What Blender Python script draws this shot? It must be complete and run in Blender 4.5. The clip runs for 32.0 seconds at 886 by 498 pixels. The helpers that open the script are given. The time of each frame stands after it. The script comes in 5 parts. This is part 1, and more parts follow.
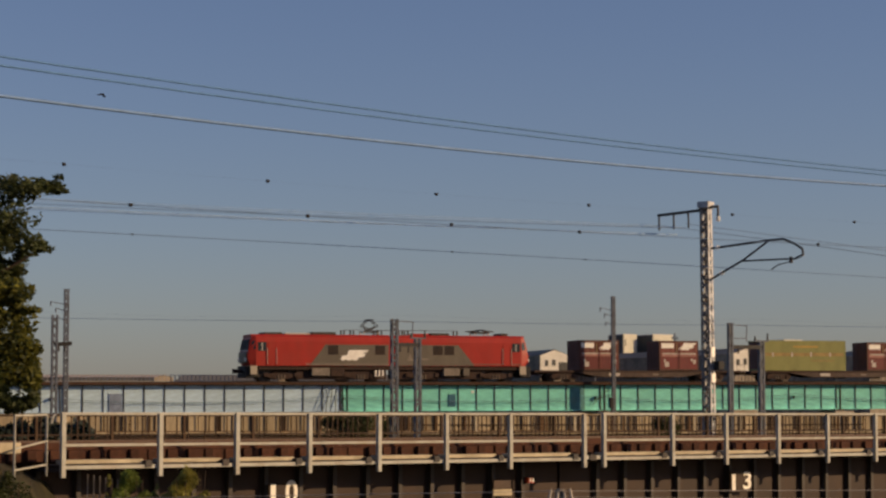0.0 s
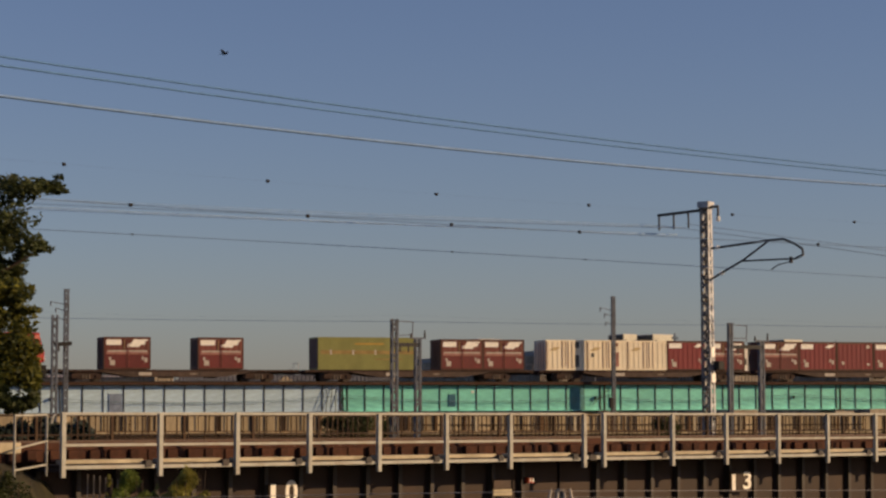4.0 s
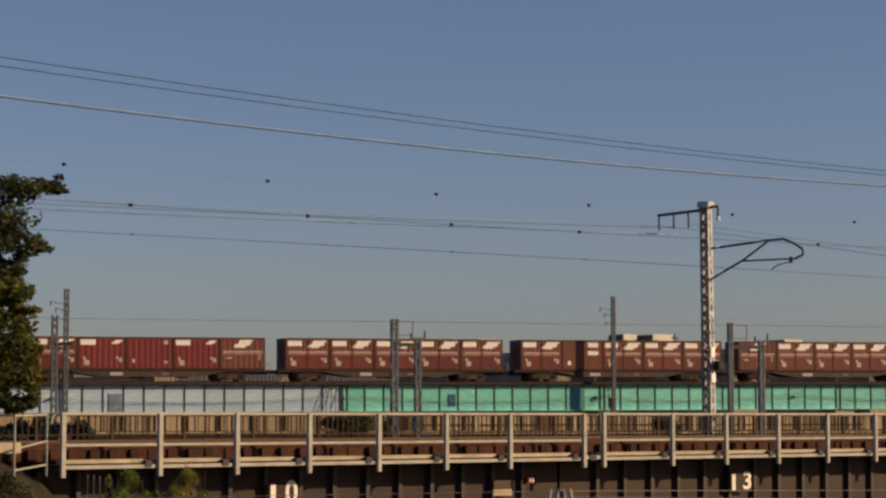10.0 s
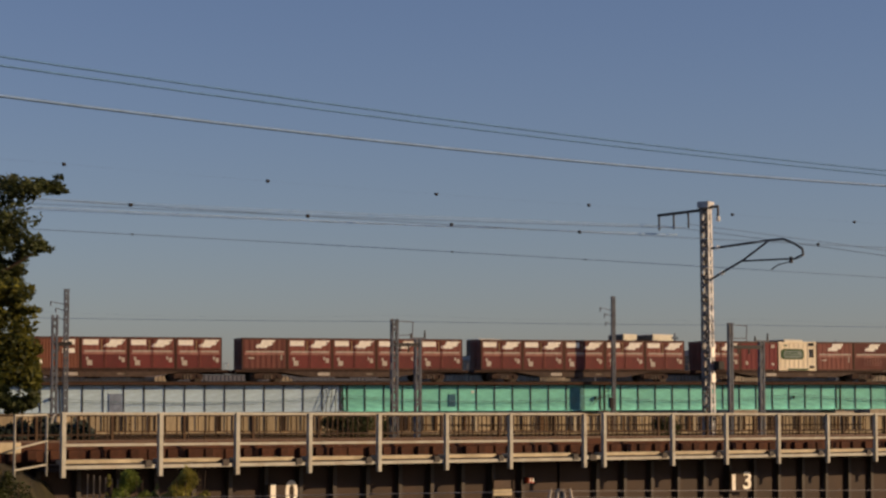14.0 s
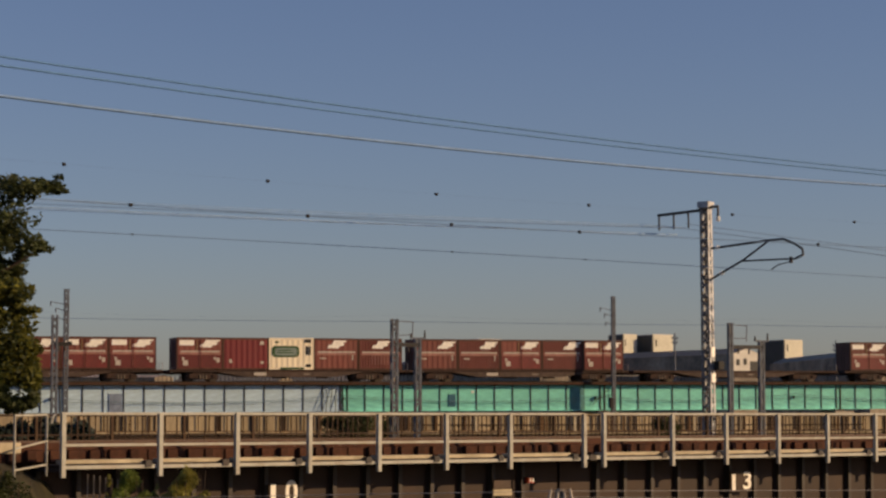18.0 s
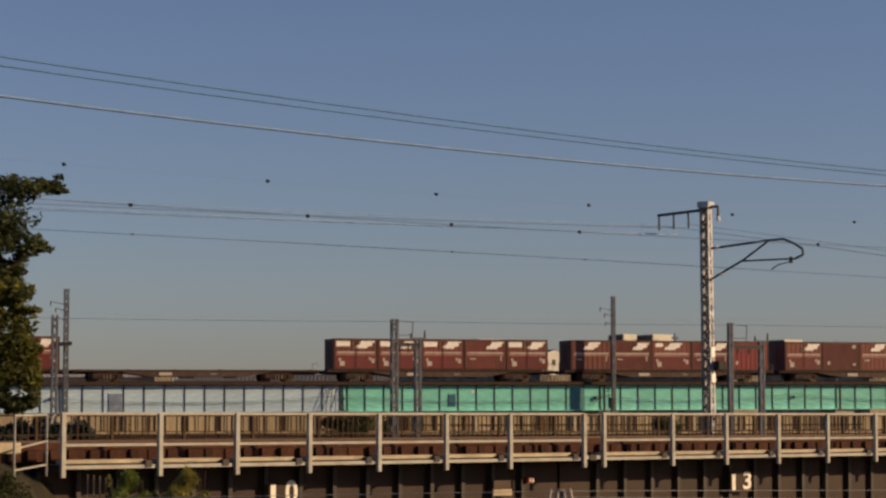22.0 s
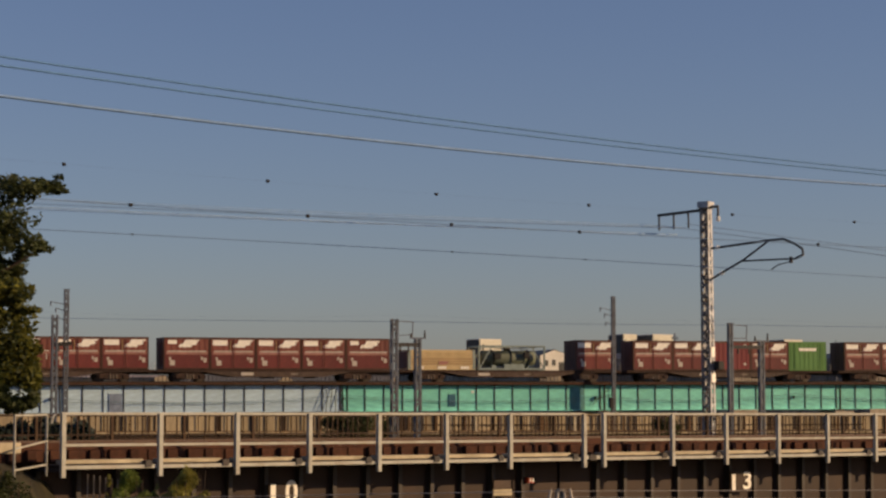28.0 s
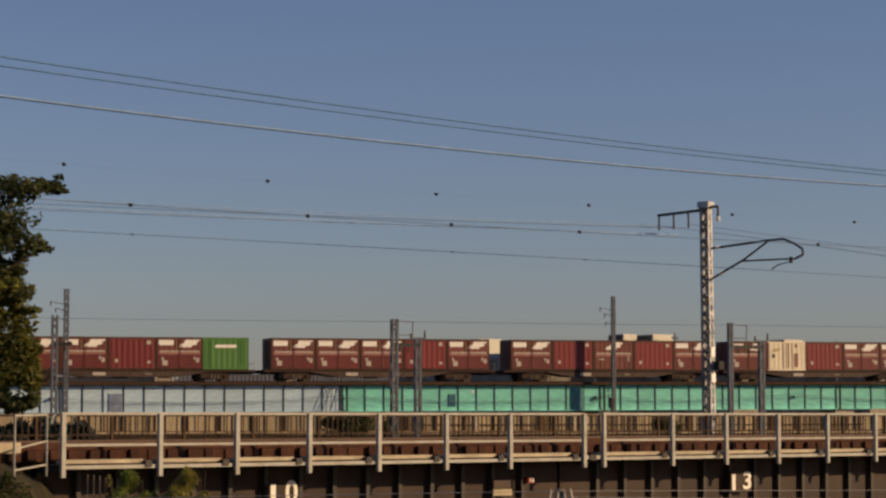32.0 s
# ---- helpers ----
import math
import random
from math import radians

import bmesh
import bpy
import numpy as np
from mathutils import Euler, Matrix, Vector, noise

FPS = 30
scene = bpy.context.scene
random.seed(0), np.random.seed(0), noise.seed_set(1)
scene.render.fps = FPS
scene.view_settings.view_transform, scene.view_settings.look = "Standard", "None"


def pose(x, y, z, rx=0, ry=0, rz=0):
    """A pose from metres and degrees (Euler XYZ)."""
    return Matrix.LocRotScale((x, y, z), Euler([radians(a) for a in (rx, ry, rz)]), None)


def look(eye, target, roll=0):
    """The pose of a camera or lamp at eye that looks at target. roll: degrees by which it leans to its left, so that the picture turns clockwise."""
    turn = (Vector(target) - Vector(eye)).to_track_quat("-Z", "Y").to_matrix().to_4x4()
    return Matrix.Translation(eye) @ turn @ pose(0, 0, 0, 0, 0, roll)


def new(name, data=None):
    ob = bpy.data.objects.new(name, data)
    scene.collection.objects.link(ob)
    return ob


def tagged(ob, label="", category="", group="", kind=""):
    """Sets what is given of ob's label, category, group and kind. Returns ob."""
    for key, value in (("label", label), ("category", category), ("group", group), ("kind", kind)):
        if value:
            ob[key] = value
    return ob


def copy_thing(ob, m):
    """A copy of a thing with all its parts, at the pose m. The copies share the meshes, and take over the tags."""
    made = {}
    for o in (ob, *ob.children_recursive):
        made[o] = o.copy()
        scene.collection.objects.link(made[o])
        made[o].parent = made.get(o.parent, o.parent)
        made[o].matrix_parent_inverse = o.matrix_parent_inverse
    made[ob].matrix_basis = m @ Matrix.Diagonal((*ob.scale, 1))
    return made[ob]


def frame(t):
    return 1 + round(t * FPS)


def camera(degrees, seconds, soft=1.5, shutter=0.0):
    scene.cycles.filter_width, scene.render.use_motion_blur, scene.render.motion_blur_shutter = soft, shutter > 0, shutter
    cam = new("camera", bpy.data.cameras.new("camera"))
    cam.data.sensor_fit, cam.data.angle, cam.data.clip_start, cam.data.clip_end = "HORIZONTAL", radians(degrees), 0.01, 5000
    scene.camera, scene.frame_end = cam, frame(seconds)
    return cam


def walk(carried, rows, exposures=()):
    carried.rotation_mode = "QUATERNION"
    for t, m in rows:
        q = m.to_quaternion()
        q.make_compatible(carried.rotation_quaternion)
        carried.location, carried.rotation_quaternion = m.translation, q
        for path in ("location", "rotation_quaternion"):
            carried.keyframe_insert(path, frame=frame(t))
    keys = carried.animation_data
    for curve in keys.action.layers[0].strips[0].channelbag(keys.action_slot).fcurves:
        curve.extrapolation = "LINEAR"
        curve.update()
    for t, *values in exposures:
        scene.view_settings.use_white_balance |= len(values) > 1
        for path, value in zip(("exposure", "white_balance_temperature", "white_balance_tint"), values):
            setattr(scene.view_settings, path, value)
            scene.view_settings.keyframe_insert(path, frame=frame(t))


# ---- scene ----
cam = camera(22.61, 32.0, soft=2.5)
EYE = (0.0, 0.0, 6.0)
VIEW = look(EYE, (0.0, 100.0, 13.52))
walk(cam, [(0.0, VIEW), (32.0, VIEW)], [(0.0, 0.0, 7150, 32.0), (32.0, 0.0, 7150, 32.0)])

# ---- light ----
SUN_AZ = 82.0      # degrees to the right of straight behind the camera
SUN_EL = 18.0
sun_dir = Vector((math.sin(radians(SUN_AZ)) * math.cos(radians(SUN_EL)),
                  -math.cos(radians(SUN_AZ)) * math.cos(radians(SUN_EL)), math.sin(radians(SUN_EL))))
world = bpy.data.worlds.new("sky")
scene.world = world
world.use_nodes = True
wn = world.node_tree.nodes
sky = wn.new("ShaderNodeTexSky")
sky.sky_type = "NISHITA"
sky.sun_disc = False
sky.sun_elevation = radians(SUN_EL)
sky.sun_rotation = math.atan2(sun_dir.x, sun_dir.y)
sky.air_density, sky.dust_density, sky.ozone_density = 1.0, 0.6, 4.8
wn["Background"].inputs["Strength"].default_value = 0.079
world.node_tree.links.new(sky.outputs["Color"], wn["Background"].inputs["Color"])
sun_data = bpy.data.lights.new("sun", "SUN")
sun_data.energy, sun_data.angle, sun_data.color = 4.0, radians(0.5), (1.0, 0.81, 0.44)
sun = new("sun", sun_data)
sun.matrix_world = look(sun_dir * 300, (0, 0, 0))

# ---- frames of the two railways ----
NEAR = pose(-25.986, 31.908, 0, 0, 0, 39.158)            # x along the near bridge's railing, y away from the viewer
GRADE = 0.0055
FAR_ANGLE = 21.0
FAR = pose(-7.652, 180.04, 8.70, 0, -math.degrees(math.atan(GRADE)), FAR_ANGLE)   # x along the far track, z = 0 at the rail's top


# ---- materials ----
def mat(name, colour, rough=0.6, metal=0.0, var=0.25, scale=3.0, grain=40.0, bump=0.1, dirt=None, dirt_amount=0.35,
        by_piece=0.0, streak=1.0):
    """A surface with blotches, fine grain, dirt and relief at real size."""
    m = bpy.data.materials.new(name)
    m.use_nodes = True
    nt = m.node_tree
    n, l = nt.nodes, nt.links
    bsdf = n["Principled BSDF"]
    bsdf.inputs["Roughness"].default_value = rough
    bsdf.inputs["Metallic"].default_value = metal
    bsdf.inputs["Specular IOR Level"].default_value = 0.5 if metal or rough < 0.25 else 0.3
    co = n.new("ShaderNodeTexCoord")
    mp = n.new("ShaderNodeMapping")
    mp.inputs["Scale"].default_value = (1.0, 1.0, 1.0 / streak)
    l.new(co.outputs["Object"], mp.inputs["Vector"])
    big = n.new("ShaderNodeTexNoise")
    big.inputs["Scale"].default_value = scale
    big.inputs["Detail"].default_value = 5
    fine = n.new("ShaderNodeTexNoise")
    fine.inputs["Scale"].default_value = grain
    fine.inputs["Detail"].default_value = 3
    l.new(mp.outputs["Vector"], big.inputs["Vector"])
    l.new(co.outputs["Object"], fine.inputs["Vector"])
    ramp = n.new("ShaderNodeValToRGB")
    c = Vector(colour)
    lo, hi = c * (1 - var), c * (1 + var)
    ramp.color_ramp.elements[0].position, ramp.color_ramp.elements[1].position = 0.3, 0.7
    ramp.color_ramp.elements[0].color = (*lo, 1)
    ramp.color_ramp.elements[1].color = (*[min(v, 0.95) for v in hi], 1)
    l.new(big.outputs["Fac"], ramp.inputs["Fac"])
    out = ramp.outputs["Color"]
    mix = n.new("ShaderNodeMix")
    mix.data_type, mix.blend_type = "RGBA", "OVERLAY"
    mix.inputs["Factor"].default_value = 0.35
    l.new(out, mix.inputs["A"])
    l.new(fine.outputs["Fac"], mix.inputs["B"])
    out = mix.outputs["Result"]
    if dirt:
        patch = n.new("ShaderNodeTexNoise")
        patch.inputs["Scale"].default_value = scale * 0.45
        patch.inputs["Detail"].default_value = 8
        patch.inputs["Roughness"].default_value = 0.7
        l.new(mp.outputs["Vector"], patch.inputs["Vector"])
        cut = n.new("ShaderNodeMapRange")
        cut.inputs["From Min"].default_value, cut.inputs["From Max"].default_value = 0.48, 0.72
        cut.inputs["To Max"].default_value = dirt_amount
        l.new(patch.outputs["Fac"], cut.inputs["Value"])
        dm = n.new("ShaderNodeMix")
        dm.data_type = "RGBA"
        dm.inputs["B"].default_value = (*dirt, 1)
        l.new(cut.outputs["Result"], dm.inputs["Factor"])
        l.new(out, dm.inputs["A"])
        out = dm.outputs["Result"]
    if by_piece:
        info = n.new("ShaderNodeObjectInfo")
        rng = n.new("ShaderNodeMapRange")
        rng.inputs["To Min"].default_value, rng.inputs["To Max"].default_value = 1 - by_piece, 1 + by_piece
        l.new(info.outputs["Random"], rng.inputs["Value"])
        hsv = n.new("ShaderNodeHueSaturation")
        l.new(rng.outputs["Result"], hsv.inputs["Value"])
        l.new(out, hsv.inputs["Color"])
        out = hsv.outputs["Color"]
    l.new(out, bsdf.inputs["Base Color"])
    bp = n.new("ShaderNodeBump")
    bp.inputs["Strength"].default_value = bump
    bp.inputs["Distance"].default_value = 0.02
    l.new(fine.outputs["Fac"], bp.inputs["Height"])
    l.new(bp.outputs["Normal"], bsdf.inputs["Normal"])
    return m


def leaf_mat(name, colour, var=0.5, glow=0.35):
    """Leaves: a dull upper side and some light let through."""
    m = mat(name, colour, 0.6, var=var, scale=1.6, grain=10, bump=0.2)
    n, l = m.node_tree.nodes, m.node_tree.links
    tr = n.new("ShaderNodeBsdfTranslucent")
    bs = n["Principled BSDF"]
    src = bs.inputs["Base Color"].links[0].from_socket
    l.new(src, tr.inputs["Color"])
    mx = n.new("ShaderNodeMixShader")
    mx.inputs["Fac"].default_value = glow
    l.new(bs.outputs["BSDF"], mx.inputs[1])
    l.new(tr.outputs["BSDF"], mx.inputs[2])
    l.new(mx.outputs["Shader"], n["Material Output"].inputs["Surface"])
    return m


RUST = (0.10, 0.045, 0.02)
GRIME = (0.05, 0.045, 0.04)
M = {
    "ground": mat("dry grass and soil", (0.09, 0.075, 0.04), 0.95, var=0.4, scale=0.15, grain=6, bump=0.6),
    "bank": mat("dry brown bank", (0.030, 0.025, 0.011), 0.95, var=0.45, scale=1.5, grain=12, bump=0.8),
    "concrete": mat("weathered concrete", (0.42, 0.36, 0.28), 0.9, var=0.2, scale=0.8, grain=30, dirt=(0.12, 0.10, 0.08), streak=3),
    "tan": mat("tan concrete", (0.40, 0.315, 0.195), 0.9, var=0.4, scale=1.2, grain=12, dirt=(0.11, 0.08, 0.04), dirt_amount=0.85, streak=6, by_piece=0.25),
    "pale_steel": mat("pale blue-grey bridge paint", (0.40, 0.545, 0.635), 0.55, var=0.16, scale=0.9, grain=14, dirt=(0.22, 0.32, 0.42), dirt_amount=0.4, streak=0.15, by_piece=0.06),
    "green_steel": mat("mint green bridge paint", (0.165, 0.60, 0.49), 0.55, var=0.25, scale=0.5, grain=14, dirt=(0.05, 0.30, 0.34), dirt_amount=0.7, streak=0.22, by_piece=0.1),
    "dark_steel": mat("dark weathered steel", (0.045, 0.04, 0.036), 0.7, 0.2, var=0.3, scale=2, dirt=RUST),
    "brown_steel": mat("brown bridge paint", (0.032, 0.0145, 0.0075), 0.65, var=0.35, scale=1.2, grain=20, dirt=(0.025, 0.016, 0.012), dirt_amount=0.6, streak=2),
    "white_steel": mat("off-white handrail paint", (0.39, 0.38, 0.325), 0.55, var=0.15, scale=3, dirt=(0.25, 0.17, 0.10), dirt_amount=0.5),
    "cream": mat("cream cable trough", (0.46, 0.39, 0.27), 0.8, var=0.2, scale=2.5, dirt=(0.25, 0.18, 0.10)),
    "timber": mat("old sleeper timber", (0.055, 0.028, 0.016), 0.9, var=0.35, scale=4, grain=60, bump=0.4, by_piece=0.25),
    "near_timber": mat("tarred sleeper timber", (0.068, 0.025, 0.013), 0.9, var=0.4, scale=4, grain=60, bump=0.4, by_piece=0.35),
    "slat": mat("weathered dark boards", (0.11, 0.06, 0.027), 0.9, var=0.4, scale=3, by_piece=0.4),
    "rail": mat("rusty rail steel", (0.07, 0.036, 0.022), 0.6, 0.3, var=0.2, scale=5),
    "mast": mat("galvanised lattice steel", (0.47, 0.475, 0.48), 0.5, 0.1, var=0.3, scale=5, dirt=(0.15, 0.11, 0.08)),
    "shade_mast": mat("rust-patched galvanised steel darkened for shade", (0.25, 0.235, 0.215), 0.7, 0.1, var=0.4, scale=4, dirt=RUST, dirt_amount=0.6),
    "far_mast": mat("dull grey mast steel", (0.115, 0.13, 0.155), 0.6, 0.2, var=0.3, scale=3, dirt=RUST),
    "porcelain": mat("white porcelain", (0.75, 0.73, 0.68), 0.2, var=0.05),
    "wire": mat("oxidised copper wire", (0.09, 0.16, 0.27), 0.6, 0.0, var=0.1),
    "cable": mat("weathered blue-grey cable", (0.085, 0.22, 0.44), 0.7, 0.0, var=0.1),
    "bright_cable": mat("weathered aluminium cable", (0.15, 0.27, 0.48), 0.6, 0.0, var=0.15),
    "pale_wire": mat("bright aluminium cable", (0.22, 0.37, 0.60), 0.5, 0.0, var=0.08),
    "beam": mat("tarred timber", (0.035, 0.02, 0.013), 0.85, var=0.35, scale=3, grain=40, dirt=(0.10, 0.05, 0.02)),
    "arm_steel": mat("dark arm tube paint", (0.05, 0.05, 0.05), 0.5, 0.3, var=0.2, scale=4),
    "teal": mat("dark teal shadow tone", (0.07, 0.24, 0.24), 0.6, var=0.2, scale=1.5),
    "blue_patch": mat("dark blue patch tone", (0.025, 0.12, 0.17), 0.6, var=0.3, scale=1.5),
    "cable_blue": mat("blue-grey cable sheath", (0.10, 0.17, 0.22), 0.6, var=0.15),
    "slate": mat("blue-grey patch tone", (0.19, 0.24, 0.32), 0.6, var=0.3, scale=1.5),
    "red": mat("locomotive red paint", (0.36, 0.024, 0.012), 0.45, var=0.12, scale=1.0, grain=20, dirt=(0.16, 0.05, 0.03), streak=2),
    "loco_grey": mat("locomotive grey paint", (0.13, 0.108, 0.08), 0.5, var=0.12, scale=1.0, dirt=GRIME, streak=2),
    "loco_dark": mat("black cab paint", (0.018, 0.016, 0.015), 0.7, var=0.2),
    "under": mat("brake dust underframe", (0.042, 0.024, 0.018), 0.85, var=0.4, scale=4, dirt=RUST),
    "wheel": mat("wheel steel", (0.06, 0.045, 0.035), 0.5, 0.5, var=0.3, scale=6),
    "glass": mat("cab glass", (0.02, 0.025, 0.03), 0.08, var=0.05),
    "white": mat("white lettering paint", (0.88, 0.84, 0.75), 0.5, var=0.06, scale=4, dirt=(0.45, 0.35, 0.28), dirt_amount=0.4),
    "brownred": mat("container brown-red paint", (0.185, 0.052, 0.038), 0.55, var=0.22, scale=1.0, grain=18, dirt=(0.10, 0.04, 0.03), dirt_amount=0.5, by_piece=0.22, streak=2.5),
    "lower_red": mat("sun-faded red lower panel", (0.15, 0.028, 0.024), 0.55, var=0.25, scale=1.2, dirt=(0.09, 0.03, 0.025), dirt_amount=0.5, by_piece=0.15, streak=2),
    "maroon": mat("container maroon paint", (0.21, 0.03, 0.03), 0.5, var=0.12, scale=1.3, dirt=(0.10, 0.03, 0.03), by_piece=0.12, streak=2.5),
    "brown": mat("container rust-brown paint", (0.23, 0.085, 0.05), 0.65, var=0.18, scale=1.3, dirt=(0.12, 0.05, 0.03), streak=2.5),
    "door": mat("container dark end paint", (0.13, 0.05, 0.035), 0.6, var=0.2, scale=1.5, dirt=GRIME),
    "olive": mat("olive green container paint", (0.21, 0.215, 0.065), 0.55, var=0.14, scale=1.0, dirt=(0.14, 0.12, 0.04), streak=2),
    "tan_orange": mat("sun-bleached orange band paint", (0.38, 0.25, 0.12), 0.6, var=0.15, scale=2),
    "faded_ochre": mat("faded ochre band paint", (0.27, 0.18, 0.06), 0.6, var=0.25, scale=2),
    "ochre": mat("ochre stripe paint", (0.40, 0.25, 0.05), 0.5, var=0.15),
    "white_box": mat("cream-white container paint", (0.84, 0.74, 0.55), 0.5, var=0.1, scale=1.2, dirt=(0.55, 0.42, 0.27), streak=2.5, by_piece=0.05),
    "green_box": mat("bright green container paint", (0.075, 0.20, 0.045), 0.5, var=0.12, scale=1.2, dirt=(0.04, 0.14, 0.05), streak=2),
    "sign_green": mat("dark green sign paint", (0.035, 0.085, 0.03), 0.5, var=0.2, scale=3),
    "tan_box": mat("tan container paint", (0.56, 0.42, 0.22), 0.55, var=0.12, scale=1.2, dirt=(0.30, 0.18, 0.08)),
    "tank": mat("tank steel", (0.13, 0.15, 0.10), 0.6, 0.1, var=0.25, scale=2, dirt=GRIME),
    "frame_green": mat("grey-green tank frame", (0.20, 0.25, 0.23), 0.55, var=0.2, scale=2),
    "wagon": mat("wagon grey-brown paint", (0.075, 0.048, 0.036), 0.7, var=0.3, scale=2, dirt=RUST),
    "wagon_pale": mat("dusty equipment paint", (0.20, 0.165, 0.13), 0.7, var=0.25, scale=3, dirt=GRIME),
    "grey_post": mat("pale grey railing paint", (0.30, 0.29, 0.28), 0.85, var=0.2, scale=3),
    "label": mat("pale wagon lettering", (0.46, 0.41, 0.35), 0.6, var=0.15, scale=5),
    "house_wall": mat("cream plaster", (0.60, 0.575, 0.47), 0.85, var=0.08, scale=0.3, grain=4),
    "house_white": mat("white plaster", (0.64, 0.61, 0.54), 0.85, var=0.08, scale=0.3, grain=4),
    "house_dark": mat("dark tone for openings and shaded walls", (0.08, 0.08, 0.075), 0.85, var=0.15, scale=0.3, grain=4),
    "shed_wall": mat("stained shed cladding", (0.27, 0.225, 0.17), 0.8, var=0.45, scale=0.25, grain=2, dirt=(0.03, 0.03, 0.03), dirt_amount=0.7),
    "pale_roof": mat("pale pinkish sheet roofing", (0.40, 0.34, 0.32), 0.7, var=0.1, scale=0.25, grain=3),
    "top_rail": mat("container dark top rail paint", (0.075, 0.03, 0.018), 0.6, var=0.25, scale=2, by_piece=0.3),
    # distant haze is mixed into this roof colour
    "hazy_roof": mat("haze-greyed sheet roofing", (0.20, 0.19, 0.18), 0.7, var=0.1, scale=0.25, grain=3),
    "roof": mat("grey sheet roofing", (0.27, 0.215, 0.15), 0.6, var=0.18, scale=0.25, grain=3),
    "leaf": leaf_mat("broad leaves", (0.070, 0.086, 0.030), glow=0.45),
    "leaf_yellow": leaf_mat("yellow-green leaves in a sunlit tone", (0.175, 0.17, 0.03), glow=0.5),
    "evergreen": leaf_mat("dark evergreen leaves", (0.022, 0.032, 0.024), glow=0.2),
    "salmon": mat("faded salmon stripe paint", (0.32, 0.145, 0.115), 0.6, var=0.25, scale=2, grain=10),
    "rust_post": mat("rust-brown post paint", (0.050, 0.026, 0.012), 0.8, var=0.35, scale=3, by_piece=0.3),
    "straw": leaf_mat("dry grass blades", (0.13, 0.10, 0.04)),
    "bark": mat("bark", (0.09, 0.06, 0.04), 0.9, var=0.3, scale=6, bump=0.6),
    "shrub": leaf_mat("yellow-green shrub leaves", (0.34, 0.31, 0.075), glow=0.5),
    "shrub_green": leaf_mat("fresh green shrub leaves", (0.23, 0.29, 0.065), glow=0.5),
    "feather": mat("black feathers", (0.015, 0.015, 0.018), 0.5, var=0.2),
    "red_sign": mat("red sign paint", (0.55, 0.08, 0.03), 0.25, var=0.1),
}


# ---- mesh helpers ----
def box(bm, x0, x1, y0, y1, z0, z1):
    """An axis-parallel block."""
    v = [bm.verts.new(p) for p in ((x0, y0, z0), (x1, y0, z0), (x1, y1, z0), (x0, y1, z0),
                                   (x0, y0, z1), (x1, y0, z1), (x1, y1, z1), (x0, y1, z1))]
    for f in ((3, 2, 1, 0), (4, 5, 6, 7), (0, 1, 5, 4), (1, 2, 6, 5), (2, 3, 7, 6), (3, 0, 4, 7)):
        bm.faces.new([v[i] for i in f])


def rod(bm, p, q, r, n=6, r2=None):
    """A round bar from p to q."""
    p, q = Vector(p), Vector(q)
    d = (q - p).normalized()
    e = d.orthogonal().normalized()
    f = d.cross(e)
    r2 = r if r2 is None else r2
    rings = []
    for c, k in ((p, r), (q, r2)):
        rings.append([bm.verts.new(c + (e * math.cos(2 * math.pi * i / n) + f * math.sin(2 * math.pi * i / n)) * k) for i in range(n)])
    for i in range(n):
        bm.faces.new((rings[0][i], rings[0][(i + 1) % n], rings[1][(i + 1) % n], rings[1][i]))
    bm.faces.new(rings[0][::-1])
    bm.faces.new(rings[1])


def bar(bm, p, q, w, h):
    """A rectangular bar from p to q, w across and h deep."""
    p, q = Vector(p), Vector(q)
    d = (q - p).normalized()
    side = Vector((0, 1, 0)) if abs(d.y) < 0.9 else Vector((1, 0, 0))
    up = d.cross(side).normalized()
    side = up.cross(d).normalized()
    ring = [[bm.verts.new(c + side * (w / 2 * a) + up * (h / 2 * b)) for a, b in ((-1, -1), (1, -1), (1, 1), (-1, 1))] for c in (p, q)]
    for i in range(4):
        bm.faces.new((ring[0][i], ring[0][(i + 1) % 4], ring[1][(i + 1) % 4], ring[1][i]))
    bm.faces.new(ring[0][::-1])
    bm.faces.new(ring[1])


def prism(bm, outline, y0, y1):
    """An outline in x and z, drawn out from y0 to y1."""
    a = [bm.verts.new((x, y0, z)) for x, z in outline]
    b = [bm.verts.new((x, y1, z)) for x, z in outline]
    n = len(outline)
    bm.faces.new(a)
    bm.faces.new(b[::-1])
    for i in range(n):
        bm.faces.new((a[(i + 1) % n], a[i], b[i], b[(i + 1) % n]))


def mesh_of(bm, name, material, bevel=0.0, smooth=False):
    if bevel:
        bmesh.ops.bevel(bm, geom=list(bm.edges), offset=bevel, segments=1, affect="EDGES", clamp_overlap=True)
    bmesh.ops.recalc_face_normals(bm, faces=list(bm.faces))
    me = bpy.data.meshes.new(name)
    bm.to_mesh(me)
    bm.free()
    if smooth:
        for p in me.polygons:
            p.use_smooth = True
    me.materials.append(M[material])
    return me


def part(name, bm, material, parent, label="", bevel=0.0, smooth=False):
    """Links a bmesh as one mesh object under a thing or a part."""
    ob = new(name, mesh_of(bm, name, material, bevel, smooth))
    ob.parent = parent
    if label:
        tagged(ob, label)
    return ob


def piece(name, me, parent, m):
    """Another object on a mesh that is already there."""
    ob = new(name, me)
    ob.parent = parent
    ob.matrix_basis = m
    return ob


def thing(name, m, label, category, group="", kind=""):
    ob = new(name)
    ob.empty_display_size = 0.2
    ob.matrix_basis = m
    return tagged(ob, label, category, group, kind)


def boxes(*rows):
    bm = bmesh.new()
    for r in rows:
        box(bm, *r)
    return bm


def turned(x, y, z=0.0, rz=0.0):
    return pose(x, y, z, 0, 0, rz)


